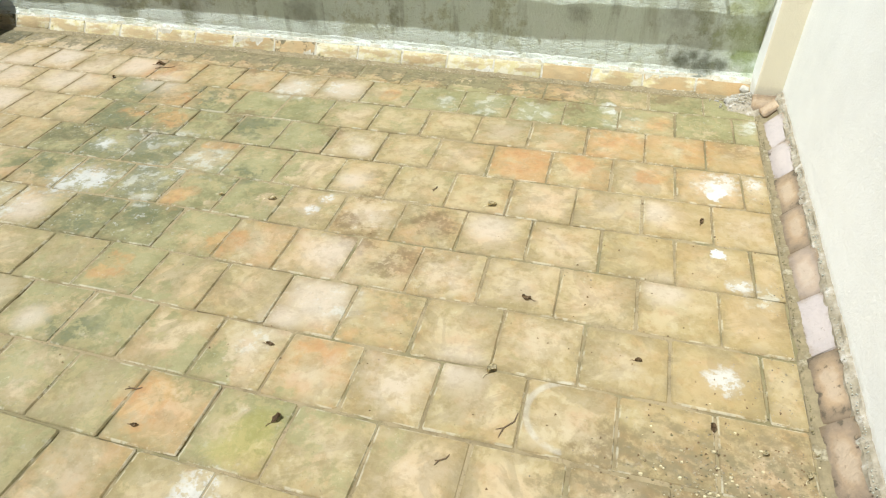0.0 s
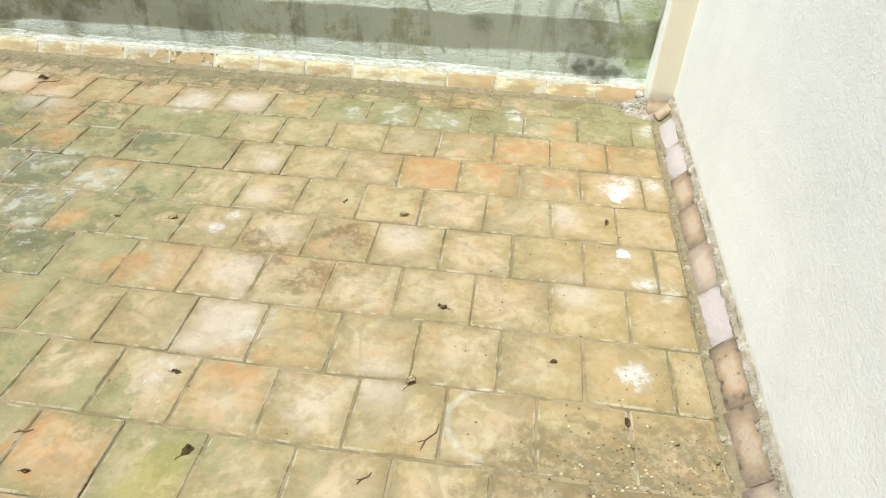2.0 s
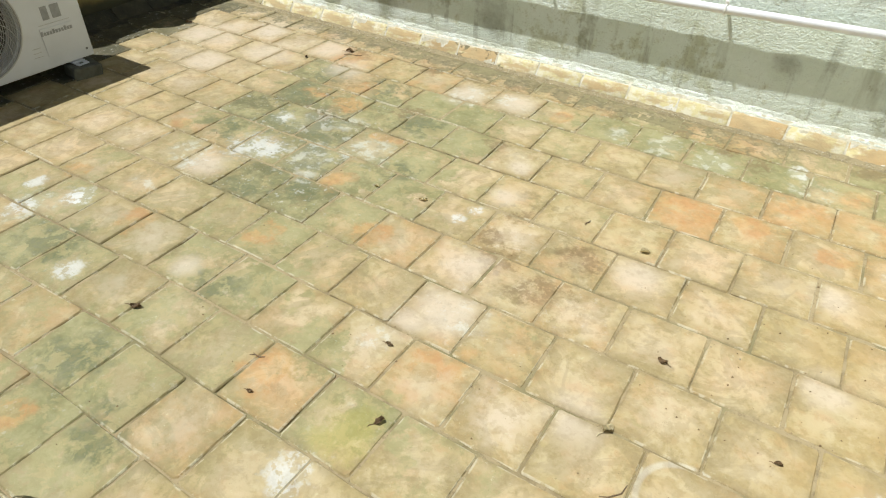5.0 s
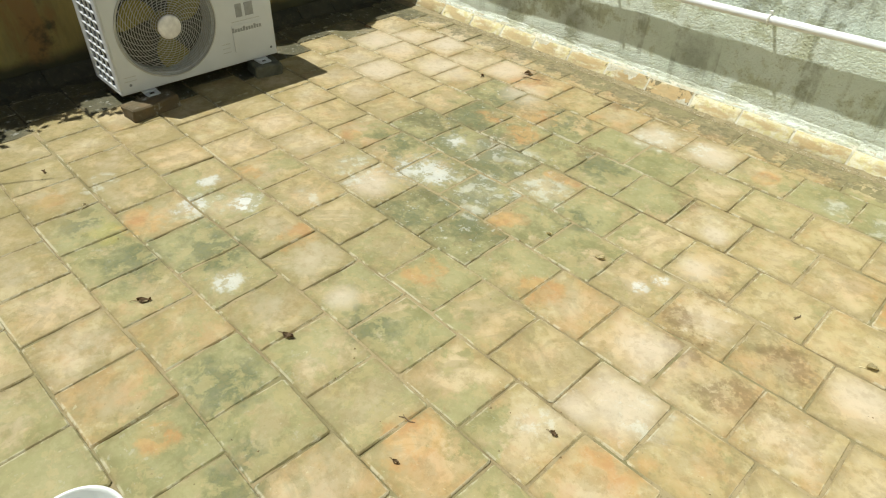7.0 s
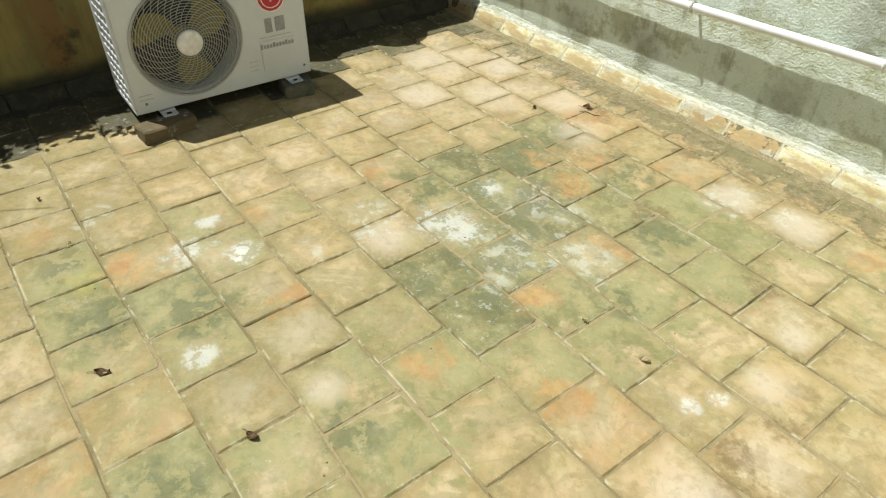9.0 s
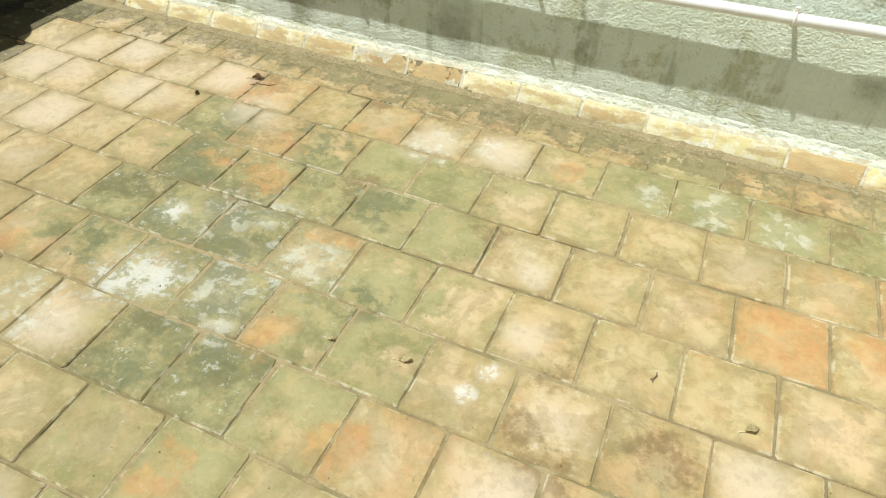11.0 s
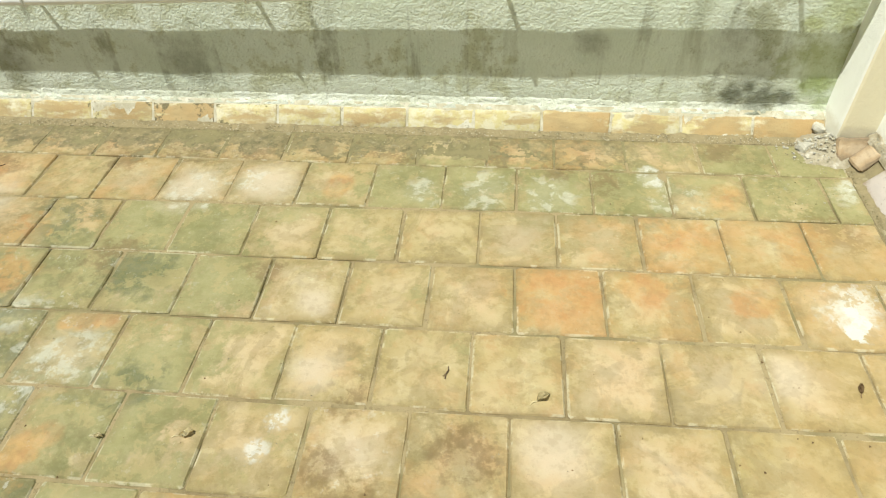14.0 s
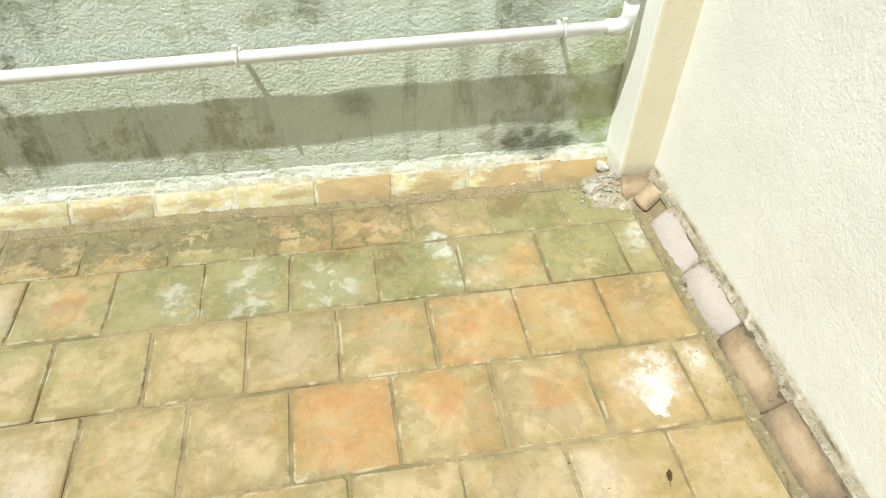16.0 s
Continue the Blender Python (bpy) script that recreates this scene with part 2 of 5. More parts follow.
    base = m.mix(m.math("MULTIPLY", wear, 0.36), base, m.mix(tone, (0.36, 0.28, 0.13), (0.42, 0.33, 0.185)))
    film = m.math("MULTIPLY", m.step(flake, 0.475, 0.425), m.step(mf, 0.75, 0.2))
    base = m.mix(m.math("MULTIPLY", film, 0.34), base, (0.25, 0.19, 0.088))
    crumbs = m.step(m.noise(62.0, 6, 0.72), 0.66, 0.69, 0.0, 0.55)
    base = m.mix(crumbs, base, (0.16, 0.125, 0.062))
    lichen = m.math("MULTIPLY", m.step(m.noise(44.0, 7, 0.72), 0.64, 0.665), m.step(big, 0.42, 0.6))
    base = m.mix(m.math("MULTIPLY", lichen, 0.5), base, (0.50, 0.48, 0.33))
    dk = m.math("ADD", m.math("MULTIPLY", both, 1.35), m.math("MULTIPLY", dark, 0.32))
    df = m.math("MULTIPLY", m.step(dark, 0.05, 0.7), m.step(dk, 0.72, 0.96))
    base = m.mix(m.math("MULTIPLY", df, 0.8), base, (0.082, 0.078, 0.038))
    # The darkest tiles: moss with the shade by the parapet painted in.
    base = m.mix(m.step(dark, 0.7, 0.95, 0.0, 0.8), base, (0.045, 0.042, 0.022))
    br = m.math("MULTIPLY", m.blobs(BROWN, 0.9, wob=wob), m.step(m.math("ADD", m.math("MULTIPLY", flake, 0.6), m.math("MULTIPLY", fine, 0.4)), 0.44, 0.53, 0.25, 1.0))
    base = m.mix(m.math("MULTIPLY", br, 0.6), base, (0.15, 0.095, 0.045))
    damp = m.math("MULTIPLY", m.blobs(ALGAE, 1.0, wob=wob), m.step(flake, 0.535, 0.495, 0.22, 1.0))
    base = m.mix(m.math("MULTIPLY", damp, 0.78), base, m.mix(m.step(fine, 0.4, 0.6), (0.088, 0.102, 0.052), (0.15, 0.152, 0.072)))
    rust = m.math("MULTIPLY", m.blobs(ORANGE, 0.8, wob=wob), m.step(flake, 0.44, 0.52, 0.22, 0.62))
    base = m.mix(rust, base, m.mix(m.step(tone, 0.4, 0.6), (0.455, 0.272, 0.112), (0.40, 0.20, 0.078)))
    chip = m.blobs([(-1.081, 2.945, 0.052), (-1.084, 2.91, 0.05), (0.275, 2.957, 0.055), (0.255, 2.91, 0.05), (-1.739, 2.25, 0.033), (-1.70, 2.256, 0.035), (-1.66, 2.262, 0.035), (-1.62, 2.268, 0.03),
                    (-1.654, 1.853, 0.055), (-1.61, 1.89, 0.04), (-2.60, 1.824, 0.045), (-2.63, 0.80, 0.05)], 0.55, wob=m.math("MULTIPLY", wob, 0.45))
    base = m.mix(m.math("MULTIPLY", chip, m.step(patch, 0.40, 0.58, 0.8, 0.35)), base, m.mix(m.step(tone, 0.42, 0.58), (0.45, 0.275, 0.12), (0.335, 0.19, 0.085)))
    worn = m.blobs([(0.58, 2.62, 0.16), (0.52, 2.18, 0.20), (0.60, 1.72, 0.20), (0.30, 1.95, 0.12), (0.40, 1.30, 0.18), (0.22, 2.62, 0.10)], 1.5, wob=wob)
    base = m.mix(m.math("MULTIPLY", worn, 0.5), base, (0.335, 0.238, 0.10))
    silted = m.blobs([(-3.0, 0.85, 0.18), (-3.32, 0.50, 0.18), (-2.85, 0.48, 0.16), (-3.5, 0.85, 0.15), (-3.15, 1.18, 0.14), (-2.7, 0.28, 0.15), (-3.1, 0.2, 0.15), (-3.2, 1.75, 0.14)], 1.5, wob=wob)
    base = m.mix(m.math("MULTIPLY", silted, 0.55), base, (0.255, 0.20, 0.082))
    haze = m.math("MULTIPLY", m.blobs(HAZE, 1.4, wob=m.math("MULTIPLY", wob, 0.6)), m.step(edge, 0.127, 0.10, 0.28, 0.58))
    base = m.mix(haze, base, (0.52, 0.44, 0.37))
    yellow = m.math("MULTIPLY", m.blobs([(-2.62, 0.68, 0.05), (-2.55, 0.66, 0.03), (-0.79, 0.87, 0.075), (-0.83, 0.81, 0.05)], 1.2, wob=wob), 0.32)
    base = m.mix(yellow, base, (0.40, 0.345, 0.085))
    base = m.mix(1.0, base, (0.985, 0.995, 0.91), "MULTIPLY")
    # soil swept into arcs beside the house wall
    arc = m.n.new("ShaderNodeVectorMath")
    arc.operation = "DISTANCE"
    m.l.new(m.flat, arc.inputs[0])
    arc.inputs[1].default_value = (0.12, 0.62, 0)
    sweep = m.math("ADD", m.math("SINE", m.math("MULTIPLY", arc.outputs["Value"], 95.0)), m.math("MULTIPLY", m.math("SUBTRACT", patch, 0.5), 5.0))
    swept = m.math("MULTIPLY", m.blobs([(0.38, 0.98, 0.24), (0.62, 1.02, 0.20), (0.16, 0.86, 0.16), (0.66, 0.75, 0.25)], 0.9, wob=m.math("MULTIPLY", wob, 0.6)), m.step(sweep, -0.7, 0.6, 0.2, 0.85))
    base = m.mix(m.math("MULTIPLY", swept, m.step(fine, 0.36, 0.58, 0.45, 0.95)), base, (0.185, 0.155, 0.078))
    # silt washed over the tiles along the far wall, torn off in flakes
    wx, wy, _ = m.xyz()
    reach = m.math("ADD", wy, m.math("ADD", m.math("MULTIPLY", m.math("SUBTRACT", mid, 0.5), 0.42), m.math("MULTIPLY", m.math("SUBTRACT", flake, 0.5), 0.5)))
    silt = m.math("MULTIPLY", m.step(reach, 3.115, 3.155), m.step(m.math("ADD", wx, m.math("MULTIPLY", m.math("SUBTRACT", big, 0.5), 2.0)), 0.15, -0.55, 0.25, 1.0))
    base = m.mix(m.math("MULTIPLY", silt, m.step(fine, 0.35, 0.6, 0.5, 0.85)), base, m.mix(m.step(patch, 0.42, 0.58), (0.105, 0.098, 0.048), (0.205, 0.18, 0.094)))
    # white lime and paint marks
    ragged = m.math("ADD", wob, m.math("MULTIPLY", m.math("SUBTRACT", fine, 0.5), 1.6))
    wm = m.math("MULTIPLY", m.blobs(WHITE, 0.9, wob=ragged), m.step(m.math("ADD", m.math("MULTIPLY", flake, 0.8), m.math("MULTIPLY", fine, 0.4)), 0.56, 0.61, 0.12, 1.0))
    hard = m.blobs(PAINT, 0.35, wob=m.math("ADD", wob, m.math("MULTIPLY", m.math("SUBTRACT", fine, 0.5), 2.0)))
    specks = m.math("MULTIPLY", m.step(m.noise(30.0, 7, 0.72), 0.595, 0.635), m.step(m.math("ADD", m.math("MULTIPLY", moss, 0.5), m.math("ADD", pale, dark)), 0.35, 1.2))
    # a lime ring left by the foot of a pot
    d = m.n.new("ShaderNodeVectorMath")
    d.operation = "DISTANCE"
    m.l.new(m.flat, d.inputs[0])
    d.inputs[1].default_value = (0.045, 1.150, 0)
    band = m.step(m.math("ABSOLUTE", m.math("SUBTRACT", d.outputs["Value"], 0.118)), 0.004, 0.014, 1.0, 0.0)
    band = m.math("MULTIPLY", band, m.step(m.math("ADD", patch, m.math("MULTIPLY", m.math("SUBTRACT", 0.04, m.xyz()[0]), 1.6)), 0.40, 0.60))
    hard = m.math("MAXIMUM", hard, m.math("MULTIPLY", band, 0.32))
    wm = m.math("MAXIMUM", m.math("MAXIMUM", m.math("ADD", m.math("MULTIPLY", wm, 0.62), m.math("MULTIPLY", m.blobs(WHITE, 1.5, wob=ragged), 0.14)), hard), m.math("MULTIPLY", specks, 0.42))
    torn = m.math("MULTIPLY", m.blobs(LACE, 1.0, wob=wob), m.step(m.math("ADD", m.math("MULTIPLY", flake, 0.7), m.math("MULTIPLY", patch, 0.4)), 0.555, 0.61, 0.10, 0.48))
    base = m.mix(torn, base, (0.52, 0.535, 0.46))
    base = m.mix(m.math("MULTIPLY", wm, 0.9), base, (0.56, 0.57, 0.53))
    # worn, lighter rims and dark grime next to the joints
    rim = m.math("MULTIPLY", m.step(edge, 0.1165, 0.1215), m.step(m.math("ADD", patch, m.math("MULTIPLY", m.math("SUBTRACT", big, 0.5), 0.5)), 0.50, 0.60))
    base = m.mix(m.math("MULTIPLY", rim, 0.6), base, (0.53, 0.49, 0.35))
    grime = m.math("MULTIPLY", m.step(edge, 0.085, 0.125), m.step(patch, 0.56, 0.42))
    base = m.mix(m.math("MULTIPLY", grime, 0.42), base, (0.175, 0.135, 0.060))
    base = m.mix(m.step(m.math("ADD", m.math("MULTIPLY", fine, 0.6), m.math("MULTIPLY", patch, 0.5)), 0.57, 0.64, 0.0, 0.16), base, (0.20, 0.15, 0.07))
    base = m.mix(m.step(m.math("ADD", m.math("MULTIPLY", fine, 0.6), m.math("MULTIPLY", flake, 0.5)), 0.53, 0.47, 0.0, 0.08), base, (0.48, 0.41, 0.26))
    base = m.mix(m.step(tiny, 0.62, 0.74, 0.0, 0.25), base, (0.15, 0.11, 0.055))
    return m.done(base, [(mid, 0.0025), (fine, 0.0012), (tiny, 0.0004)], m.step(mid, 0.3, 0.7, 0.7, 0.92))


def make_mortar():
    m = Mat("dirty_mortar_shade_toned", 0.95)
    mid, fine = m.noise(9.0, 5, 0.65), m.noise(70.0, 5, 0.7)
    z = m.xyz()[2]
    c = m.mix(m.step(mid, 0.35, 0.65), (0.205, 0.160, 0.080), (0.285, 0.228, 0.122))
    c = m.mix(m.step(m.noise(2.1, 4, 0.6), 0.44, 0.60, 0.0, 0.6), c, (0.16, 0.155, 0.066))
    c = m.mix(m.step(z, 0.0042, 0.0062, 0.0, 0.8), c, (0.315, 0.25, 0.135))
    # Joints by the parapet are painted dark to follow the shade there.
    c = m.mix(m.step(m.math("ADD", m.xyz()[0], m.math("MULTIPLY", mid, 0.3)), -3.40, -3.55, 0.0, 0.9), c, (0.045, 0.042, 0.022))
    c = m.mix(m.step(fine, 0.52, 0.7, 0.0, 0.7), c, (0.14, 0.105, 0.052))
    return m.done(c, [(fine, 0.003), (mid, 0.004)])


# sooty damp patches on the far wall: x, height, radius
SOOT = [(0.40, 0.20, 0.13), (0.30, 0.36, 0.10), (0.38, 0.66, 0.13), (0.10, 0.78, 0.12), (-0.29, 0.74, 0.10), (-0.30, 0.86, 0.10), (-1.16, 0.80, 0.18), (-0.20, 0.34, 0.06), (-1.75, 0.24, 0.10),
        (-1.55, 0.62, 0.10), (-2.5, 0.22, 0.10), (-2.2, 0.75, 0.16), (-3.2, 0.6, 0.15), (-0.75, 0.95, 0.14), (-3.0, 0.18, 0.10)]


def make_far_wall():
    m = Mat("stained_roughcast", 0.95)
    cells = m.n.new("ShaderNodeTexVoronoi")
    cells.inputs["Scale"].default_value = 95.0
    m.l.new(m.pos, cells.inputs["Vector"])
    grit = m.noise(115.0, 4, 0.6)
    lump = m.noise(48.0, 4, 0.62, stretch=(0.78, 1.0, 1.2))
    big, mid = m.noise(2.2, 5, 0.65), m.noise(9.0, 6, 0.66)
    streak = m.noise(5.0, 5, 0.65, stretch=(1.0, 1.0, 0.16))
    run = m.noise(9.5, 5, 0.6, stretch=(1.0, 1.0, 0.10))
    z = m.xyz()[2]
    c = m.mix(m.step(big, 0.3, 0.7), (0.68, 0.76, 0.65), (0.80, 0.87, 0.795))
    # olive film in torn patches, sooty runs
    film = m.math("ADD", mid, m.math("MULTIPLY", m.math("SUBTRACT", big, 0.5), 0.9))
    c = m.mix(m.step(film, 0.50, 0.66, 0.0, 0.62), c, (0.44, 0.46, 0.27))
    c = m.mix(m.step(streak, 0.54, 0.74, 0.0, 0.6), c, (0.27, 0.29, 0.18))
    c = m.mix(m.math("MULTIPLY", m.step(run, 0.56, 0.66), m.step(mid, 0.40, 0.6, 0.1, 0.55)), c, (0.20, 0.21, 0.135))
    # dirt settled in the hollows of the cast
    c = m.mix(m.math("MULTIPLY", m.step(grit, 0.44, 0.36), m.step(film, 0.38, 0.62, 0.12, 0.5)), c, (0.29, 0.30, 0.19))
    m.flatten((1, 0, 1))
    wob = m.math("ADD", m.math("MULTIPLY", m.math("SUBTRACT", big, 0.5), 2.0), m.math("MULTIPLY", m.math("SUBTRACT", mid, 0.5), 3.0))
    soot = m.math("MULTIPLY", m.blobs(SOOT, 1.6, wob=wob, upright=True), 0.5)
    c = m.mix(m.math("MULTIPLY", soot, m.step(lump, 0.66, 0.38, 0.75, 1.0)), c, (0.15, 0.155, 0.105))
    c = m.mix(m.math("MULTIPLY", m.blobs([(0.64, 0.25, 0.12), (0.62, 0.50, 0.10), (0.55, 0.80, 0.10)], 1.2, wob=wob, upright=True), 0.6), c, (0.40, 0.46, 0.20))
    low = m.math("MULTIPLY", m.step(m.math("ADD", z, m.math("MULTIPLY", mid, 0.08)), 0.13, 0.19, 1.0, 0.0), 0.6)
    c = m.mix(low, c, m.mix(m.step(mid, 0.42, 0.6), (0.58, 0.59, 0.50), (0.45, 0.44, 0.31)))
    c = m.mix(m.math("MULTIPLY", m.blobs([(0.44, 0.125, 0.055), (0.35, 0.14, 0.04), (0.54, 0.135, 0.04), (0.40, 0.17, 0.03)], 1.4, wob=wob, upright=True), 0.75), c, (0.085, 0.095, 0.055))
    c = m.mix(m.math("MULTIPLY", m.blobs([(0.63, 0.16, 0.06), (0.66, 0.12, 0.05), (0.60, 0.19, 0.04)], 1.2, wob=wob, upright=True), 0.65), c, (0.30, 0.38, 0.13))
    return m.done(c, [(lump, 0.0065), (grit, 0.0042), (cells.outputs["Distance"], 0.0015)])


def make_white_wall(name="cream_roughcast_paint", colour=(0.93, 0.95, 0.90)):
    m = Mat(name, 0.9)
    grit, lump, big = m.noise(120.0, 4, 0.6), m.noise(40.0, 4, 0.6), m.noise(1.6, 4, 0.6)
    dark = tuple(q * 0.9 for q in colour)
    c = m.mix(m.step(big, 0.3, 0.7), dark, colour)
    c = m.mix(m.step(grit, 0.66, 0.8, 0.0, 0.25), c, tuple(q * 0.7 for q in colour))
    z = m.xyz()[2]
    foot = m.step(m.math("ADD", z, m.math("MULTIPLY", lump, 0.05)), 0.11, 0.15, 0.55, 0.0)
    c = m.mix(foot, c, (0.62, 0.58, 0.45))
    return m.done(c, [(lump, 0.0015), (grit, 0.0016)])


def make_yellow_wall():
    m = Mat("stained_ochre_plaster", 0.92)
    big, fine = m.noise(1.8, 5, 0.65), m.noise(45.0, 4, 0.6)
    streak = m.noise(3.2, 6, 0.62, stretch=(1.0, 1.0, 0.22))
    z = m.xyz()[2]
    wide = m.noise(1.1, 5, 0.6, stretch=(1.0, 1.0, 0.45))
    c = m.mix(m.step(streak, 0.38, 0.62), (0.33, 0.25, 0.075), (0.15, 0.125, 0.045))
    c = m.mix(m.step(big, 0.45, 0.70, 0.0, 0.7), c, (0.16, 0.165, 0.07))
    c = m.mix(m.step(m.math("ADD", streak, m.math("MULTIPLY", wide, 0.6)), 0.80, 0.92, 0.0, 0.65), c, (0.25, 0.125, 0.04))
    c = m.mix(m.step(m.math("ADD", wide, m.math("MULTIPLY", m.math("SUBTRACT", m.noise(7.0, 6, 0.65), 0.5), 0.5)), 0.56, 0.64, 0.0, 0.8), c, (0.035, 0.038, 0.018))
    low = m.step(m.math("ADD", z, m.math("MULTIPLY", m.math("ADD", big, streak), 0.16)), 0.25, 0.33, 1.0, 0.0)
    c = m.mix(m.math("MULTIPLY", low, 0.92), c, (0.03, 0.032, 0.017))
    return m.done(c, [(fine, 0.002), (streak, 0.003)])


def make_skirt(name, a, b, lime, limef, scale=14.0):
    m = Mat(name, 0.9)
    rnd = m.obj.outputs["Random"]
    mid, fine = m.noise(scale, 6, 0.62), m.noise(70.0, 4, 0.65)
    shift = m.math("ADD", mid, m.math("MULTIPLY", m.math("SUBTRACT", rnd, 0.5), 0.22))
    c = m.mix(m.step(shift, 0.35, 0.65), a, b)
    c = m.mix(m.step(shift, limef, limef + 0.16, 0.0, 0.9), c, lime)
    c = m.mix(m.step(m.math("ADD", fine, m.math("MULTIPLY", mid, 0.4)), 0.77, 0.93, 0.0, 0.6), c, (0.13, 0.11, 0.06))
    return m.done(c, [(mid, 0.004), (fine, 0.002)])


def make_edging(name, long, clay, orange, crust, crustlike, dirt, oval):
    """Clay edging: object colour gives crust, orange and dirt; crust lies at the rims or, oval, clay is worn bright in the middle."""
    m = Mat(name, 0.9)
    rnd = m.obj.outputs["Random"]
    kind = m.n.new("ShaderNodeSeparateColor")
    m.l.new(m.obj.outputs["Color"], kind.inputs[0])
    lime, warm, soil = kind.outputs[0], kind.outputs[1], kind.outputs[2]
    tc = m.n.new("ShaderNodeTexCoord")
    ox, oy, _ = m.xyz(tc.outputs["Object"])
    mid, patch, fine = m.noise(10.0, 6, 0.62), m.noise(26.0, 7, 0.66), m.noise(85.0, 4, 0.65)
    lines = m.noise(22.0, 6, 0.64, stretch=(0.3, 1.0, 1.0) if long else (1.0, 1.0, 1.0))
    sway = m.math("ADD", m.math("MULTIPLY", m.math("SUBTRACT", mid, 0.5), 0.9), m.math("MULTIPLY", m.math("SUBTRACT", patch, 0.5), 0.7))
    ex, ey = m.math("MULTIPLY", m.math("ABSOLUTE", ox), 1 / 0.128), m.math("MULTIPLY", m.math("ABSOLUTE", oy), 1 / 0.047)
    round_ = m.math("ADD", m.math("POWER", m.math("ADD", m.math("POWER", ex, 3.0), m.math("POWER", ey, 3.0)), 0.333), sway)
    c = m.mix(m.step(lines, 0.38, 0.62), clay, tuple(0.72 * q for q in clay))
    c = m.mix(m.math("MULTIPLY", warm, m.step(mid, 0.36, 0.58, 0.35, 1.0)), c, orange)
    if oval:
        c = m.mix(m.math("MULTIPLY", m.step(round_, 0.50, 0.95), m.math("SUBTRACT", 0.85, m.math("MULTIPLY", lime, 0.5))), c, tuple(0.42 * q for q in clay))
        c = m.mix(m.step(round_, 0.62, 0.30, 0.0, 0.6), c, (0.49, 0.39, 0.26))
        c = m.mix(m.math("MULTIPLY", lime, m.step(round_, 1.30, 0.75, 0.12, 0.85)), c, crust)
    else:
        cover = m.math("ADD", m.math("ADD", m.math("MULTIPLY", lime, 0.62), m.math("MULTIPLY", round_, 0.45)), m.math("MULTIPLY", m.math("SUBTRACT", lines, 0.5), 2.4))
        c = m.mix(m.step(m.math("ADD", cover, m.math("MULTIPLY", m.math("SUBTRACT", fine, 0.5), 0.5)), 0.50, 1.0, 0.0, 0.92), c, m.mix(m.step(patch, 0.4, 0.6), crust, crustlike))
    d = m.math("ADD", m.math("MULTIPLY", soil, 0.55), m.math("ADD", m.math("MULTIPLY", m.math("SUBTRACT", patch, 0.5), 1.5), m.math("MULTIPLY", m.step(round_, 0.75, 1.1), 0.22)))
    c = m.mix(m.step(d, 0.52, 0.68, 0.0, 0.85), c, dirt)
    c = m.mix(m.step(fine, 0.62, 0.72, 0.0, 0.45), c, tuple(0.4 * q for q in clay))
    return m.done(c, [(patch, 0.005), (fine, 0.002)])


TILE = make_tile_material()
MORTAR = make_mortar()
FAR = make_far_wall()
WHITEWALL = make_white_wall()
BEIGE = make_white_wall("beige_roughcast_paint", (0.88, 0.82, 0.62))
OCHRE = make_yellow_wall()
SKIRT_FAR = make_edging("limed_clay_edging", True, (0.42, 0.33, 0.17), (0.43, 0.295, 0.135), (0.62, 0.59, 0.43), (0.55, 0.49, 0.25), (0.10, 0.09, 0.05), False)
SKIRT_RIGHT = make_edging("damp_clay_edging", False, (0.355, 0.262, 0.145), (0.41, 0.275, 0.135), (0.50, 0.455, 0.43), (0.5, 0.45, 0.4), (0.10, 0.08, 0.05), True)
BED = make_skirt("pale_joint_mortar", (0.36, 0.325, 0.215), (0.50, 0.47, 0.36), (0.60, 0.58, 0.48), 0.56, 18.0)
# Parapet foot: moss on the tiles, and its shade in the near-black colour.
SKIRT_LEFT = make_skirt("mossy_shade_dark_edging", (0.028, 0.027, 0.016), (0.05, 0.046, 0.028), (0.14, 0.125, 0.08), 0.72)
LIME = make_skirt("white_lime_fillet", (0.36, 0.36, 0.28), (0.47, 0.48, 0.40), (0.57, 0.58, 0.51), 0.55, 22.0)
# Near-black copy of the silt, its colour holding the parapet's shade.
SILT_DARK = make_skirt("damp_shade_dark_silt", (0.035, 0.032, 0.019), (0.06, 0.053, 0.03), (0.14, 0.12, 0.07), 0.7)
DAMP = make_skirt("silted_joint_band", (0.27, 0.222, 0.122), (0.205, 0.168, 0.09), (0.40, 0.36, 0.24), 0.58, 24.0)
SILT_CRUST = make_skirt("brown_silt", (0.215, 0.188, 0.092), (0.125, 0.112, 0.054), (0.42, 0.365, 0.225), 0.52, 22.0)
MOSS_CRUST = make_skirt("olive_moss_crust", (0.16, 0.15, 0.062), (0.25, 0.222, 0.10), (0.52, 0.50, 0.41), 0.58, 20.0)
RUBBLE = make_skirt("crumbled_lime_mortar", (0.27, 0.235, 0.155), (0.40, 0.36, 0.275), (0.56, 0.54, 0.47), 0.56, 26.0)
PVC = plain("white_pvc", (0.79, 0.80, 0.80), 0.35, grain=18, vary=0.06)
PVC_BAND = plain("grey_clip_plastic", (0.66, 0.66, 0.60), 0.45)
AC_WHITE = plain("off_white_enamel", (0.60, 0.625, 0.645), 0.38, grain=9, vary=0.04, bump=0.0002)
AC_DARK = plain("dark_interior", (0.025, 0.026, 0.024), 0.6)
AC_GREY = plain("grey_grille_coating", (0.42, 0.42, 0.39), 0.45, grain=30, vary=0.08)
AC_FAN = plain("translucent_olive_plastic", (0.23, 0.195, 0.035), 0.4, grain=12, vary=0.08)
AC_PRINT = plain("grey_print", (0.16, 0.17, 0.18), 0.5)
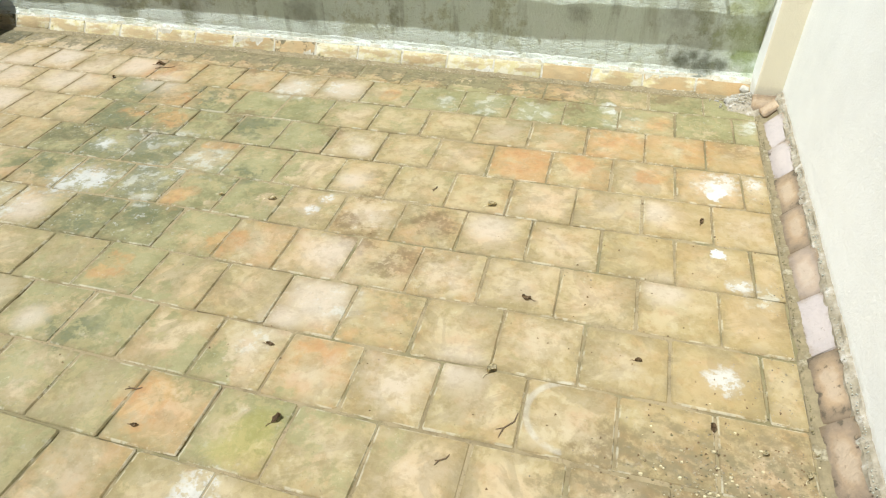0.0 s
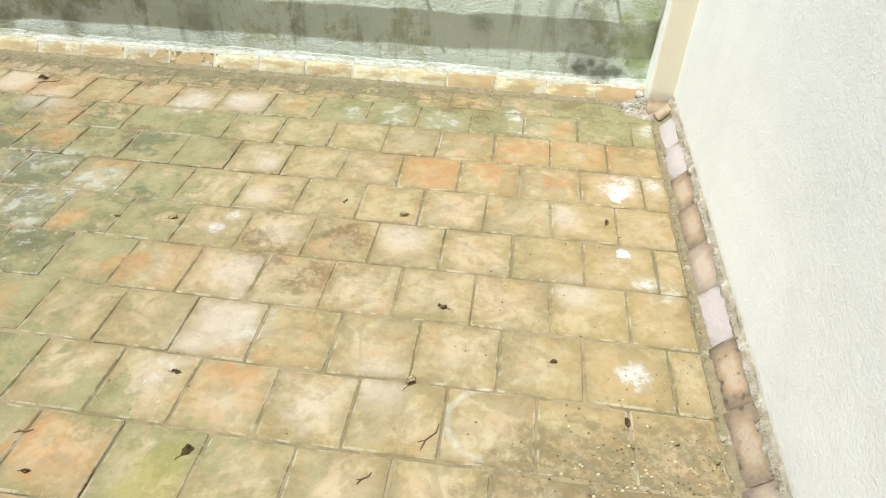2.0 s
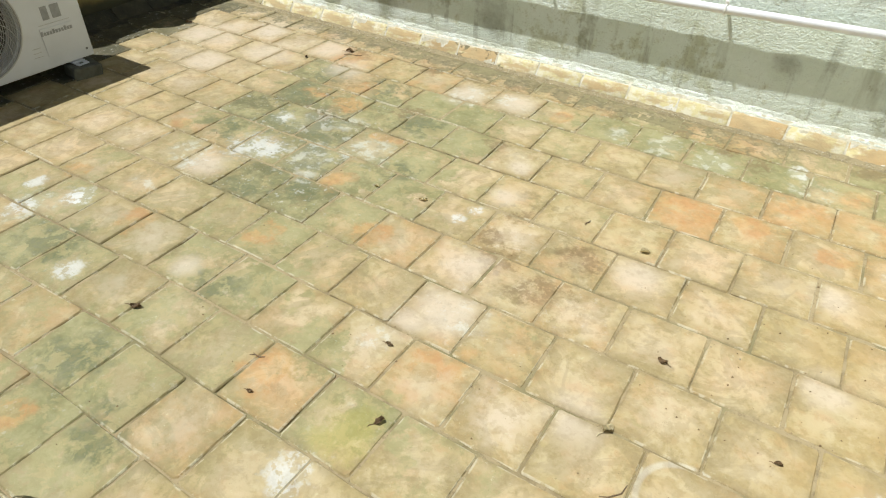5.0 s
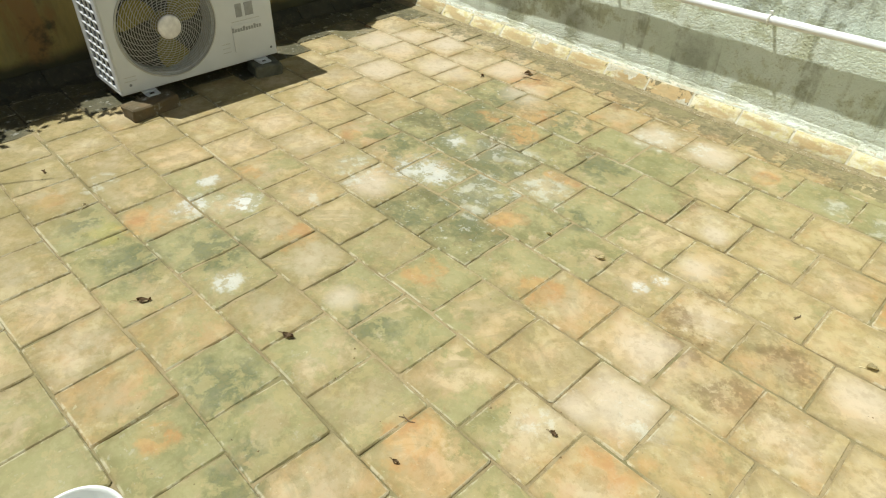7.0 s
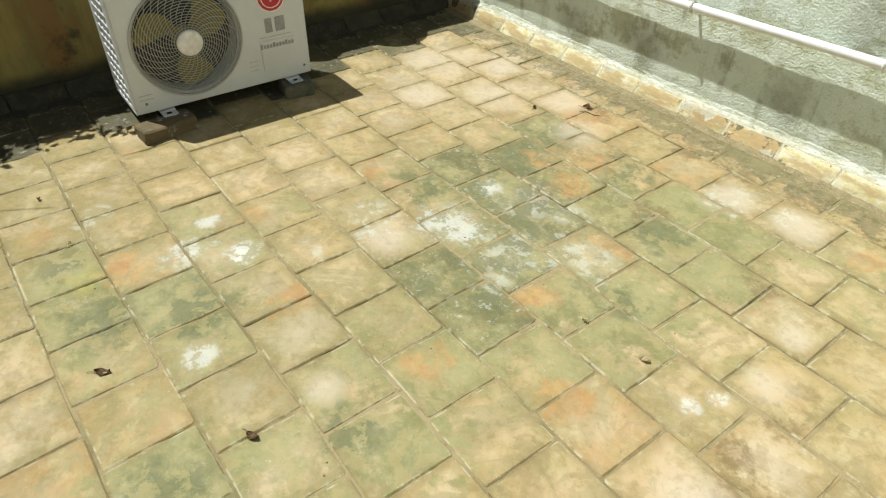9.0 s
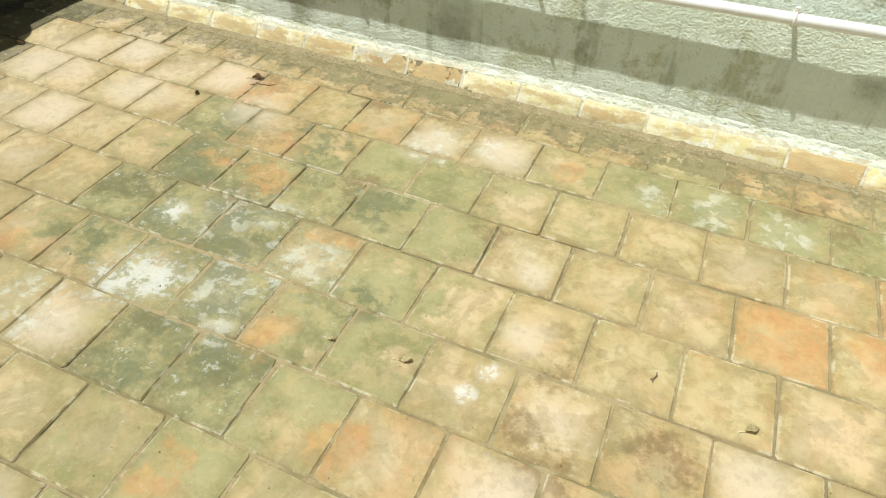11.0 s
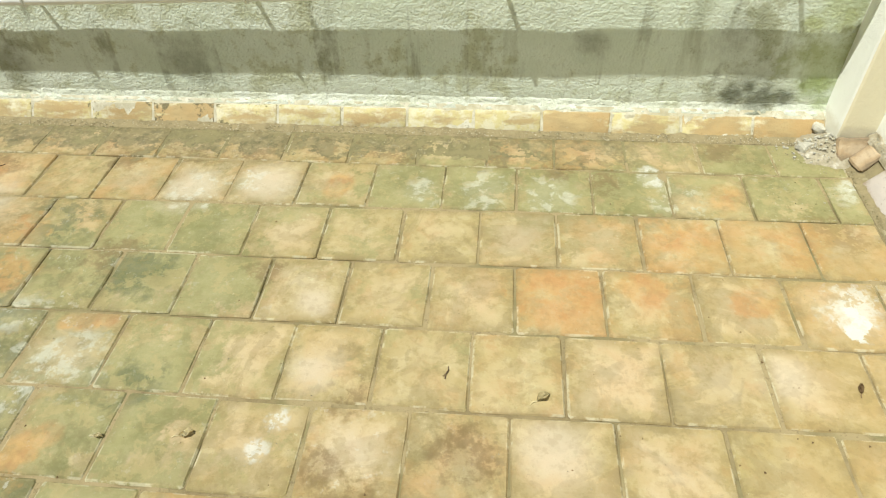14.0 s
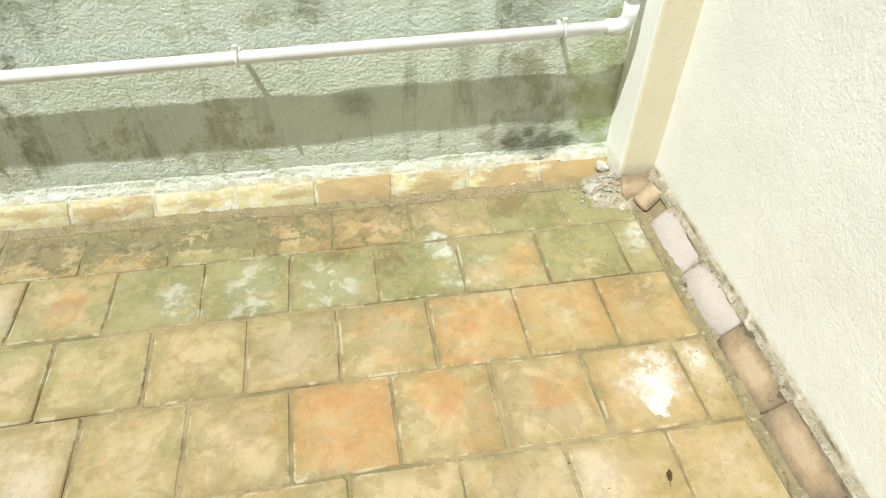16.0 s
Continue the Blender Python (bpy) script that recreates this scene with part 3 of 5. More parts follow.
AC_FAINT = plain("pale_grey_print", (0.30, 0.31, 0.31), 0.5)
AC_RED = plain("red_badge_enamel", (0.50, 0.02, 0.04), 0.35)
AC_SHINE = plain("pale_badge_enamel", (0.82, 0.80, 0.78), 0.35)
STEEL = plain("galvanised_steel", (0.62, 0.62, 0.60), 0.4, 0.6)
FINS = plain("aluminium_fins", (0.10, 0.105, 0.11), 0.45, 0.7)
BRICK = make_skirt("old_brick", (0.15, 0.10, 0.05), (0.11, 0.085, 0.045), (0.50, 0.48, 0.42), 0.66)
BLOCK = plain("weathered_concrete", (0.12, 0.12, 0.085), 0.92, grain=26, vary=0.22, bump=0.002)
LEAF_DRY = plain("dry_leaf", (0.20, 0.13, 0.06), 0.8, grain=90, vary=0.25)
LEAF_PALE = plain("pale_dry_leaf", (0.62, 0.54, 0.32), 0.8, grain=90, vary=0.2)
LEAF_GREEN = plain("green_leaf", (0.06, 0.11, 0.03), 0.6, grain=60, vary=0.25)
TWIG = plain("twig_bark", (0.16, 0.11, 0.06), 0.9, grain=120, vary=0.25)
GRIT = plain("grey_grit", (0.36, 0.31, 0.21), 0.95, grain=80, vary=0.3)
BUCKET = plain("white_bucket_plastic", (0.74, 0.76, 0.74), 0.35, grain=14, vary=0.08)
SCUM = plain("dried_cement_residue", (0.42, 0.41, 0.34), 0.9, grain=22, vary=0.3, bump=0.002)
CLAYPOT = plain("terracotta_pot", (0.42, 0.20, 0.11), 0.85, grain=20, vary=0.15)
RUST = plain("rusty_pipe", (0.17, 0.11, 0.07), 0.8, grain=40, vary=0.3)
CABLE = plain("white_cable", (0.72, 0.70, 0.62), 0.5)
EARTH = plain("bare_earth", (0.20, 0.16, 0.10), 0.95, grain=3, vary=0.25, bump=0.01)
CHALK = plain("chalky_lime_mortar", (0.46, 0.44, 0.37), 0.95, grain=60, vary=0.16, bump=0.002)


# ---- mesh helpers ----
def mesh(bm, name, mat, smooth=False):
    data = bpy.data.meshes.new(name)
    bm.to_mesh(data)
    bm.free()
    data.materials.append(mat)
    if smooth:
        data.polygons.foreach_set("use_smooth", [True] * len(data.polygons))
    return data


def part(name, bm, mat, parent, label="", smooth=False, kind=""):
    ob = new(name, mesh(bm, name, mat, smooth))
    ob.parent = parent
    return tagged(ob, label, kind=kind)


def thing(name, label, category, m=Matrix(), group="", kind=""):
    ob = new(name)
    ob.empty_display_size = 0.05
    ob.matrix_world = m
    return tagged(ob, label, category, group, kind)


def box(bm, lo, hi, bevel=0.0, seg=2, m=None):
    made = bmesh.ops.create_cube(bm, size=1.0)["verts"]
    for v in made:
        v.co = Vector([lo[i] + (v.co[i] + 0.5) * (hi[i] - lo[i]) for i in range(3)])
    if bevel:
        edges = list({e for v in made for e in v.link_edges})
        out = bmesh.ops.bevel(bm, geom=edges, offset=bevel, segments=seg, profile=0.5, affect="EDGES")
        made = list({v for f in out["faces"] for v in f.verts} | {v for v in made if v.is_valid})
    if m is not None:
        bmesh.ops.transform(bm, matrix=m, verts=made)
    return made


def tube(bm, points, r, seg=8, closed=False, cap=True):
    """A round rod along points; r is a number or one for each point."""
    pts = [Vector(p) for p in points]
    n = len(pts)
    rings, up = [], None
    for i, p in enumerate(pts):
        a = pts[(i - 1) % n] if closed or i else p
        b = pts[(i + 1) % n] if closed or i < n - 1 else p
        d = (b - a).normalized()
        if up is None:
            up = Vector((0, 0, 1)) if abs(d.z) < 0.9 else Vector((1, 0, 0))
        side = d.cross(up).normalized()
        up = side.cross(d).normalized()
        rr = r[i] if isinstance(r, (list, tuple)) else r
        rings.append([bm.verts.new(p + rr * (math.cos(t) * side + math.sin(t) * up)) for t in (2 * math.pi * k / seg for k in range(seg))])
    for i in range(n if closed else n - 1):
        a, b = rings[i], rings[(i + 1) % n]
        for k in range(seg):
            bm.faces.new((a[k], a[(k + 1) % seg], b[(k + 1) % seg], b[k]))
    if cap and not closed:
        bm.faces.new(rings[0][::-1])
        bm.faces.new(rings[-1])


def lathe(bm, profile, seg=32):
    rings = [[bm.verts.new((r * math.cos(2 * math.pi * k / seg), r * math.sin(2 * math.pi * k / seg), z)) for k in range(seg)] for r, z in profile]
    for a, b in zip(rings, rings[1:]):
        for k in range(seg):
            bm.faces.new((a[k], a[(k + 1) % seg], b[(k + 1) % seg], b[k]))
    return rings


def rough_slab(name, mat, origin, along, up, out, length, height, thick, step, wave, label):
    """A wall whose front is an uneven plastered sheet; origin is the front's foot, out points to the open side."""
    o, a, u, w = Vector(origin), Vector(along), Vector(up), Vector(out)
    nx, nz = int(length / step), int(height / step)
    verts, faces = [], []
    for j in range(nz + 1):
        for i in range(nx + 1):
            s, t = length * i / nx, height * j / nz
            p = o + a * s + u * t
            q = wave * noise.noise(p * 3.1) + 0.45 * wave * noise.noise(p * 9.0) + 0.12 * wave * noise.noise(p * 31.0)
            verts.append(p + w * q)
    for j in range(nz):
        for i in range(nx):
            k = j * (nx + 1) + i
            faces.append((k, k + 1, k + nx + 2, k + nx + 1))
    b = len(verts)
    lo = 2.5 * wave
    for d in (lo, thick):
        for s, t in ((0, 0), (length, 0), (length, height), (0, height)):
            verts.append(o + a * s + u * t - w * d)
    faces += [(b, b + 1, b + 2, b + 3), (b + 7, b + 6, b + 5, b + 4)]
    for k in range(4):
        faces.append((b + k, b + 4 + k, b + 4 + (k + 1) % 4, b + (k + 1) % 4))
    data = bpy.data.meshes.new(name)
    data.from_pydata([tuple(v) for v in verts], [], faces)
    data.materials.append(mat)
    bm = bmesh.new()
    bm.from_mesh(data)
    bmesh.ops.recalc_face_normals(bm, faces=bm.faces[nx * nz:])
    bm.to_mesh(data)
    bm.free()
    for p in data.polygons[: nx * nz]:
        p.use_smooth = True
    return tagged(new(name, data), label, kind="structure")


# ---- plan of the terrace, in metres ----
WALL_Y = 3.385            # front of the far wall
WALL_L = -4.12            # front of the ochre parapet
PARAPET = 0.98


def wall_r(y):
    """Front of the cream house wall."""
    return 0.815 + 0.014 * (y - 2.8)


# how far each hand-laid row lies off its true line: by the house, by the parapet, and along the row
ROW_NEAR = (-0.020, -0.003, -0.002, -0.006, -0.004, 0.002, 0.003, 0.005, 0.010, 0.010, 0.010)
ROW_FAR = (-0.020, -0.017, -0.016, -0.016, -0.022, -0.020, -0.018, -0.013, -0.006, 0.001, 0.010)
ROW_SHIFT = (0.007, 0.003, 0.008, 0.007, 0.002, 0.008, -0.011, -0.027, -0.006, -0.017, -0.017)


def row_y(k, x):
    """The joint above row k of the tiles."""
    if x > -1.6:
        p = 0.2612 - 0.0039 * min(1.0, max(0.0, (-0.5 - x) / 1.1))
    else:
        p = 0.2573 + 0.0033 * min(1.0, (-1.6 - x) / 1.1)
    near, far = ROW_NEAR[max(0, min(k, 10))] if k == int(k) else 0.0, ROW_FAR[max(0, min(k, 10))] if k == int(k) else 0.0
    return 3.088 - k * p + near + (far - near) * min(1.0, max(0.0, (-0.2 - x) / 1.2))


def joint_x(k, j):
    """The j-th upright joint of row k, counted away from the house: the tiles run a little closer on the outer side."""
    x = (0.205 if k % 2 else 0.07) - 0.261 * j
    if x < -0.5:
        x = -0.5 + (x + 0.5) * 0.96 + (0.012 if k % 2 else 0.003)
        x += 0.004 * (min(k, 11) - 5) * min(1.0, (-0.5 - x) / 0.6)
    return x + ROW_SHIFT[max(0, min(k, 10))]


def build_structure():
    bm = bmesh.new()
    box(bm, (-300, -300, -0.5), (300, 300, -0.16))
    tagged(new("ground", mesh(bm, "ground", EARTH)), "bare brown earth round the terrace", kind="structure")
    rough_slab("wall_north", FAR, (-4.5, WALL_Y, 0.0), (1, 0, 0), (0, 0, 1), (0, -1, 0), 5.9, 2.4, 0.18, 0.018, 0.0042,
               "grey roughcast wall stained black and green")
    a = Vector((wall_r(3.4) - wall_r(-3.0), 6.4, 0)).normalized()
    rough_slab("wall_east", WHITEWALL, (wall_r(-3.0), -3.0, 0.0), a, (0, 0, 1), (-a.y, a.x, 0), 6.5, 3.0, 0.2, 0.028, 0.002,
               "bright cream roughcast house wall")
    rough_slab("wall_west", OCHRE, (WALL_L, -3.2, 0.0), (0, 1, 0), (0, 0, 1), (1, 0, 0), 6.58, PARAPET, 0.24, 0.03, 0.004,
               "ochre plaster parapet with dark damp streaks")
    rough_slab("wall_south", WHITEWALL, (-4.4, -3.0, 0.0), (1, 0, 0), (0, 0, 1), (0, 1, 0), 5.4, 2.6, 0.2, 0.06, 0.002,
               "cream roughcast house wall")
    # pilaster in the corner
    bm = bmesh.new()
    box(bm, (0.695, 3.235, 0.0), (1.0, 3.50, 3.0), 0.012, 2)
    data = mesh(bm, "corner_pilaster", BEIGE)
    data.materials.append(WHITEWALL)
    for p in data.polygons:
        if p.normal.x < -0.6:
            p.material_index = 1
    tagged(new("corner_pilaster", data), "beige roughcast pilaster in the corner", kind="structure")


build_structure()


# ---- edging at the foot of the walls ----
def edging(name, mat, label, count, place, size, seed, looks=((0.5, 0.5, 0.5),)):
    """Leaning clay pieces along a wall foot; place(i) gives each piece's pose, looks its colour marks."""
    rng = random.Random(seed)
    holder = tagged(new(name), label, kind="structure")
    shapes = []
    for s in range(6):
        bm = bmesh.new()
        box(bm, (-0.5 * size[0], -0.5 * size[1], -0.5 * size[2]), (0.5 * size[0], 0.5 * size[1], 0.5 * size[2]), 0.007, 2)
        for v in bm.verts:
            v.co += Vector([rng.uniform(-1, 1) * 0.003 for _ in range(3)])
        shapes.append(mesh(bm, "edging_tile", mat, True))
    for i in range(count):
        ob = new("edging_tile", shapes[rng.randrange(6)])
        ob.parent = holder
        ob.matrix_world = place(i) @ pose(0, rng.uniform(-1, 1) * 0.002, rng.uniform(-1, 1) * 0.0012, rng.uniform(-2, 2), rng.uniform(-0.5, 0.5), rng.uniform(-0.6, 0.6))
        ob.color = (*looks[i % len(looks)], 1.0)
    return holder


PIECE = 0.2625
# lime crust, orange clay and black dirt of each edging tile, from the corner outwards
NORTH_LOOKS = [(0.1, 1.0, 0.5), (0.35, 0.75, 0.2), (0.75, 0.3, 0.1), (0.25, 0.75, 0.1), (0.9, 0.2, 0.1), (1.0, 0.1, 0.1), (0.6, 0.5, 0.2), (0.85, 0.2, 0.3), (0.75, 0.3, 0.7),
               (0.35, 0.7, 0.8), (0.5, 0.6, 0.6), (0.6, 0.5, 0.3), (0.7, 0.4, 0.4), (0.8, 0.3, 0.3), (0.7, 0.3, 0.4), (0.8, 0.2, 0.4), (0.5, 0.3, 0.6), (0.4, 0.3, 0.7)]
# pink bleaching, orange and dirt of each
EAST_LOOKS = [(1.0, 0.1, 0.1), (0.9, 0.1, 0.55), (0.1, 0.5, 0.7), (0.15, 0.8, 0.3), (0.35, 0.7, 0.35), (0.95, 0.1, 0.45), (0.1, 0.7, 0.7), (0.15, 0.6, 0.6), (0.3, 0.5, 0.6), (0.2, 0.7, 0.4)]
edging("baseboard_north", SKIRT_FAR, "row of lime-crusted clay edging tiles along the wall foot", 19,
       lambda i: pose(0.566 - 0.2635 * i, 3.336, 0.030, 52, 0, 0), (0.2575, 0.088, 0.03), 4, NORTH_LOOKS)
edging("baseboard_east", SKIRT_RIGHT, "row of damp brown clay edging tiles along the wall foot", 23,
       lambda i: pose(wall_r(2.915 - 0.2497 * i) - 0.040, 2.915 - 0.2497 * i, 0.036, 0, 0, 0) @ pose(0, 0, 0, 0, -48, 0.8) @ pose(0, 0, 0, 0, 0, 90), (0.2455, 0.105, 0.03), 5, EAST_LOOKS)
edging("baseboard_west", SKIRT_LEFT, "row of mossy edging tiles along the parapet foot, darkened for shade", 24,
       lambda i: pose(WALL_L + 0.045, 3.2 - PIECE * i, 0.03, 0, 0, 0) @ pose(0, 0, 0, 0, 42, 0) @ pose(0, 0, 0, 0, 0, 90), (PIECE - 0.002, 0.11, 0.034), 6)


def fillet(name, mat, label, a, b, profile, seed, step=0.02, amp=0.006, smooth=False):
    """A hand-drawn strip of mortar from a to b with the given section (out from the line, up)."""
    a, b = Vector(a), Vector(b)
    d = (b - a).normalized()
    out = Vector((d.y, -d.x, 0))
    n = int((b - a).length / step)
    verts, faces = [], []
    for i in range(n + 1):
        p = a.lerp(b, i / n)
        for j, (u, z) in enumerate(profile):
            q = noise.noise(Vector((p.x * 14, p.y * 14, j * 3.7 + seed))) * amp
            r = noise.noise(Vector((p.x * 47, p.y * 47, j * 5.1 + seed))) * amp * 0.6
            inner = 0 if j in (0, len(profile) - 1) else 1
            verts.append(tuple(p + out * (u + q + r) + Vector((0, 0, z + inner * (q * 0.6 + r)))))
    w = len(profile)
    for i in range(n):
        for j in range(w - 1):
            k = i * w + j
            faces.append((k, k + w, k + w + 1, k + 1))
    data = bpy.data.meshes.new(name)
    data.from_pydata(verts, [], faces)
    data.materials.append(mat)
    data.polygons.foreach_set("use_smooth", [smooth] * len(faces))
    return tagged(new(name, data), label, kind="structure")


fillet("trim_north_bed", BED, "grey mortar bed behind the edging tiles", (-4.1, WALL_Y, 0), (0.70, WALL_Y, 0),
       [(0.092, -0.004), (0.0842, 0.0062), (0.0602, 0.0366), (0.0366, 0.0678), (0.01, 0.085)], 8, 0.012, amp=0.0028)
fillet("trim_east_bed", DAMP, "brown mortar bed behind the edging tiles", (wall_r(3.23), 3.23, 0), (wall_r(-2.9), -2.9, 0),
       [(0.092, -0.008), (0.080, 0.0005), (0.046, 0.0355), (0.010, 0.077)], 9, 0.012, amp=0.002)
fillet("trim_north_lime", FAR, "white lime fillet between wall and edging tiles", (-4.1, WALL_Y, 0), (0.70, WALL_Y, 0),
       [(-0.010, 0.116), (0.0005, 0.108), (0.003, 0.100), (0.006, 0.091), (0.012, 0.083), (0.026, 0.0755), (0.022, 0.055)], 1, 0.006, 0.0045, True)
fillet("trim_north_silt", DAMP, "strip of silt along the edging tiles", (-4.1, 3.31, 0), (0.72, 3.31, 0),
       [(-0.02, 0.022), (-0.002, 0.017), (0.014, 0.014), (0.03, 0.0125), (0.048, 0.0095), (0.062, -0.004)], 2, 0.008, amp=0.005)
fillet("trim_east_silt", DAMP, "strip of greenish mortar along the edging tiles", (wall_r(3.3) - 0.075, 3.3, 0), (wall_r(-2.9) - 0.075, -2.9, 0),
       [(-0.02, 0.022), (-0.004, 0.016), (0.010, 0.0135), (0.022, 0.0115), (0.032, 0.007), (0.040, -0.006)], 3, 0.008, amp=0.006)
fillet("trim_east_lime", RUBBLE, "crumbling white lime fillet along the house wall", (wall_r(3.23), 3.23, 0), (wall_r(-2.9), -2.9, 0),
       [(-0.02, 0.108), (0.002, 0.099), (0.010, 0.092), (0.022, 0.081), (0.026, 0.066), (0.016, 0.05)], 4, 0.008, amp=0.007)
fillet("trim_west_silt", SILT_DARK, "strip of damp silt along the parapet, darkened for shade", (WALL_L + 0.08, -3.0, 0), (WALL_L + 0.08, 3.36, 0),
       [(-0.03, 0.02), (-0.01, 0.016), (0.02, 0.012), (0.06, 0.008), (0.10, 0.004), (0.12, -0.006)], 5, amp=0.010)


# ---- white waste pipe on the far wall ----
def build_pipe():
    y, z = 3.328, 0.577
    root = thing("waste_pipe", "white plastic pipe clipped along the roughcast wall", "pipe", pose(0.648, y, z))
    bm = bmesh.new()
    tube(bm, [(-4.70, 0.010, -0.12), (-3, 0.008, -0.0765), (-1.5, 0.004, -0.0382), (-0.03, 0, -0.0005)], 0.0195, 14)
    part("run", bm, PVC, root, smooth=True)
    bm = bmesh.new()
    arc = [(0.035 * math.sin(t) - 0.035, 0, 0.035 - 0.035 * math.cos(t)) for t in (math.pi / 2 * k / 7 for k in range(8))]
    tube(bm, [(-0.07, 0, 0)] + arc + [(0, 0, 0.07)], 0.0238, 14)
    part("elbow", bm, PVC, root, smooth=True)
    bm = bmesh.new()
    tube(bm, [(0, 0, 0.05), (0.002, 0, 0.8), (0, 0, 1.95)], 0.0195, 14)
    part("riser", bm, PVC, root, smooth=True)
    for x in (0.447, -0.52, -1.425, -2.27, -3.15):
        bm = bmesh.new()
        ring = [(x - 0.648, 0.0228 * math.cos(t), 0.0228 * math.sin(t)) for t in (2 * math.pi * k / 16 for k in range(16))]
        tube(bm, ring, 0.005, 6, closed=True)
        tube(bm, [(x - 0.648, 0.018, 0.0), (x - 0.648, 0.062, 0.0)], 0.0085, 8)
        box(bm, (x - 0.656, -0.006, 0.016), (x - 0.640, 0.006, 0.040), 0.002, 1)
        bmesh.ops.translate(bm, vec=(0, -0.0026 * (x - 0.648), 0.0255 * (x - 0.648)), verts=bm.verts)
        part("clip", bm, PVC_BAND, root, "grey plastic pipe clip")
    bm = bmesh.new()
    tube(bm, [(-1.98, 0.005, -0.0505), (-1.90, 0.005, -0.0485)], 0.0205, 14)
    part("coupling", bm, PVC, root)


build_pipe()


# ---- outdoor unit of an air conditioner ----
def build_unit():
    W, D, H = 0.87, 0.32, 0.65
    # local: x along the front, y to the back, z up; the front faces local -y
    root = thing("air_conditioner_unit", "white outdoor air conditioner unit on bricks", "air conditioner",
                 pose(-3.515, 1.147, 0.082, 0, 0, 89.2))
    cx, cz, R = 0.298, 0.282, 0.246
    bm = bmesh.new()
    # front sheet round the fan opening
    n = 64
    outer, inner, lip = [], [], []
    for k in range(n):
        t = 2 * math.pi * k / n
        c, s = math.cos(t), math.sin(t)
        q = min(((W - 0.01 - cx) if c > 0 else (cx - 0.01)) / max(abs(c), 1e-6), ((H - 0.01 - cz) if s > 0 else (cz - 0.01)) / max(abs(s), 1e-6))
        outer.append(bm.verts.new((cx + q * c, 0, cz + q * s)))
        inner.append(bm.verts.new((cx + R * c, 0, cz + R * s)))
        lip.append(bm.verts.new((cx + (R - 0.014) * c, 0.016, cz + (R - 0.014) * s)))
    well = [bm.verts.new((v.co.x, 0.11, v.co.z)) for v in lip]
    for k in range(n):
        j = (k + 1) % n
        bm.faces.new((outer[k], outer[j], inner[j], inner[k]))
        bm.faces.new((inner[k], inner[j], lip[j], lip[k]))
        bm.faces.new((lip[k], lip[j], well[j], well[k]))
    for sx, sz in ((0.01, 0.01), (W - 0.01, 0.01), (W - 0.01, H - 0.01), (0.01, H - 0.01)):
        near = sorted(outer, key=lambda v: (v.co.x - sx) ** 2 + (v.co.z - sz) ** 2)[:2]
        if (near[0].co - near[1].co).length > 1e-4 and min((v.co - Vector((sx, 0, sz))).length for v in near) > 1e-4:
            bm.faces.new((near[0], near[1], bm.verts.new((sx, 0, sz))))
    bmesh.ops.recalc_face_normals(bm, faces=bm.faces)
    part("front_panel", bm, AC_WHITE, root)
    # shell: top, right side, back, bottom pan, left frame
    bm = bmesh.new()
    box(bm, (0, 0.002, H - 0.03), (W, D, H), 0.009, 2)
    box(bm, (W - 0.012, 0.002, 0.006), (W, D, H - 0.03), 0.004, 1)
    box(bm, (0, D - 0.012, 0.006), (W - 0.012, D, H - 0.03), 0.003, 1)
    box(bm, (0, 0.001, 0), (W, D, 0.022), 0.006, 2)
    box(bm, (0, 0.001, 0.022), (0.012, 0.045, H - 0.03), 0.004, 1)
    box(bm, (0, D - 0.05, 0.022), (0.012, D - 0.012, H - 0.03), 0.004, 1)
    part("shell", bm, AC_WHITE, root)
    # Near-black sheets that stand for the shade inside the casing.
    bm = bmesh.new()
    box(bm, (0.03, 0.115, 0.03), (W - 0.03, 0.125, H - 0.04))
    box(bm, (0.60, 0.02, 0.03), (0.605, 0.115, H - 0.04))
    part("bulkhead", bm, AC_DARK, root, "near-black sheets standing for the shaded inside of the unit")
    bm = bmesh.new()
    box(bm, (0.020, 0.045, 0.025), (0.028, D - 0.05, H - 0.032))
    coil = part("coil", bm, FINS, root, "dark aluminium heat-exchanger fins")
    bm = bmesh.new()
    rows = 13
    for i in range(rows + 1):
        z = 0.025 + (H - 0.06) * i / rows
        box(bm, (-0.001, 0.040, z - 0.0045), (0.009, D - 0.045, z + 0.0045), 0.002, 1)
    for i in range(5):
        y = 0.045 + (D - 0.10) * i / 4
        box(bm, (0.000, y - 0.0045, 0.02), (0.008, y + 0.0045, H - 0.03), 0.002, 1)
    part("side_guard", bm, AC_WHITE, root, "white lattice guard over the coil")
    # fan
    for b in range(3):
        bm = bmesh.new()
        base = 2 * math.pi * b / 3 + 0.35
        grid = []
        for i in range(7):
            r = 0.055 + (R - 0.035 - 0.055) * i / 6
            wide = 0.62 + 0.42 * math.sin(math.pi * min(1, i / 6 * 0.8 + 0.1))
            row = []
            for j in range(9):
                t = base + wide * (j / 8 - 0.5) + 0.35 * (i / 6)
                yy = 0.052 + 0.05 * (j / 8 - 0.5)
                row.append((cx + r * math.cos(t), yy, cz + r * math.sin(t)))
            grid.append(row)
        top = [[bm.verts.new(p) for p in row] for row in grid]
        bot = [[bm.verts.new((p[0], p[1] + 0.003, p[2])) for p in row] for row in grid]
        for i in range(6):
            for j in range(8):
                bm.faces.new((top[i][j], top[i][j + 1], top[i + 1][j + 1], top[i + 1][j]))
                bm.faces.new((bot[i][j + 1], bot[i][j], bot[i + 1][j], bot[i + 1][j + 1]))
        part("blade", bm, AC_FAN, root, "olive plastic fan blade", smooth=True)
    bm = bmesh.new()
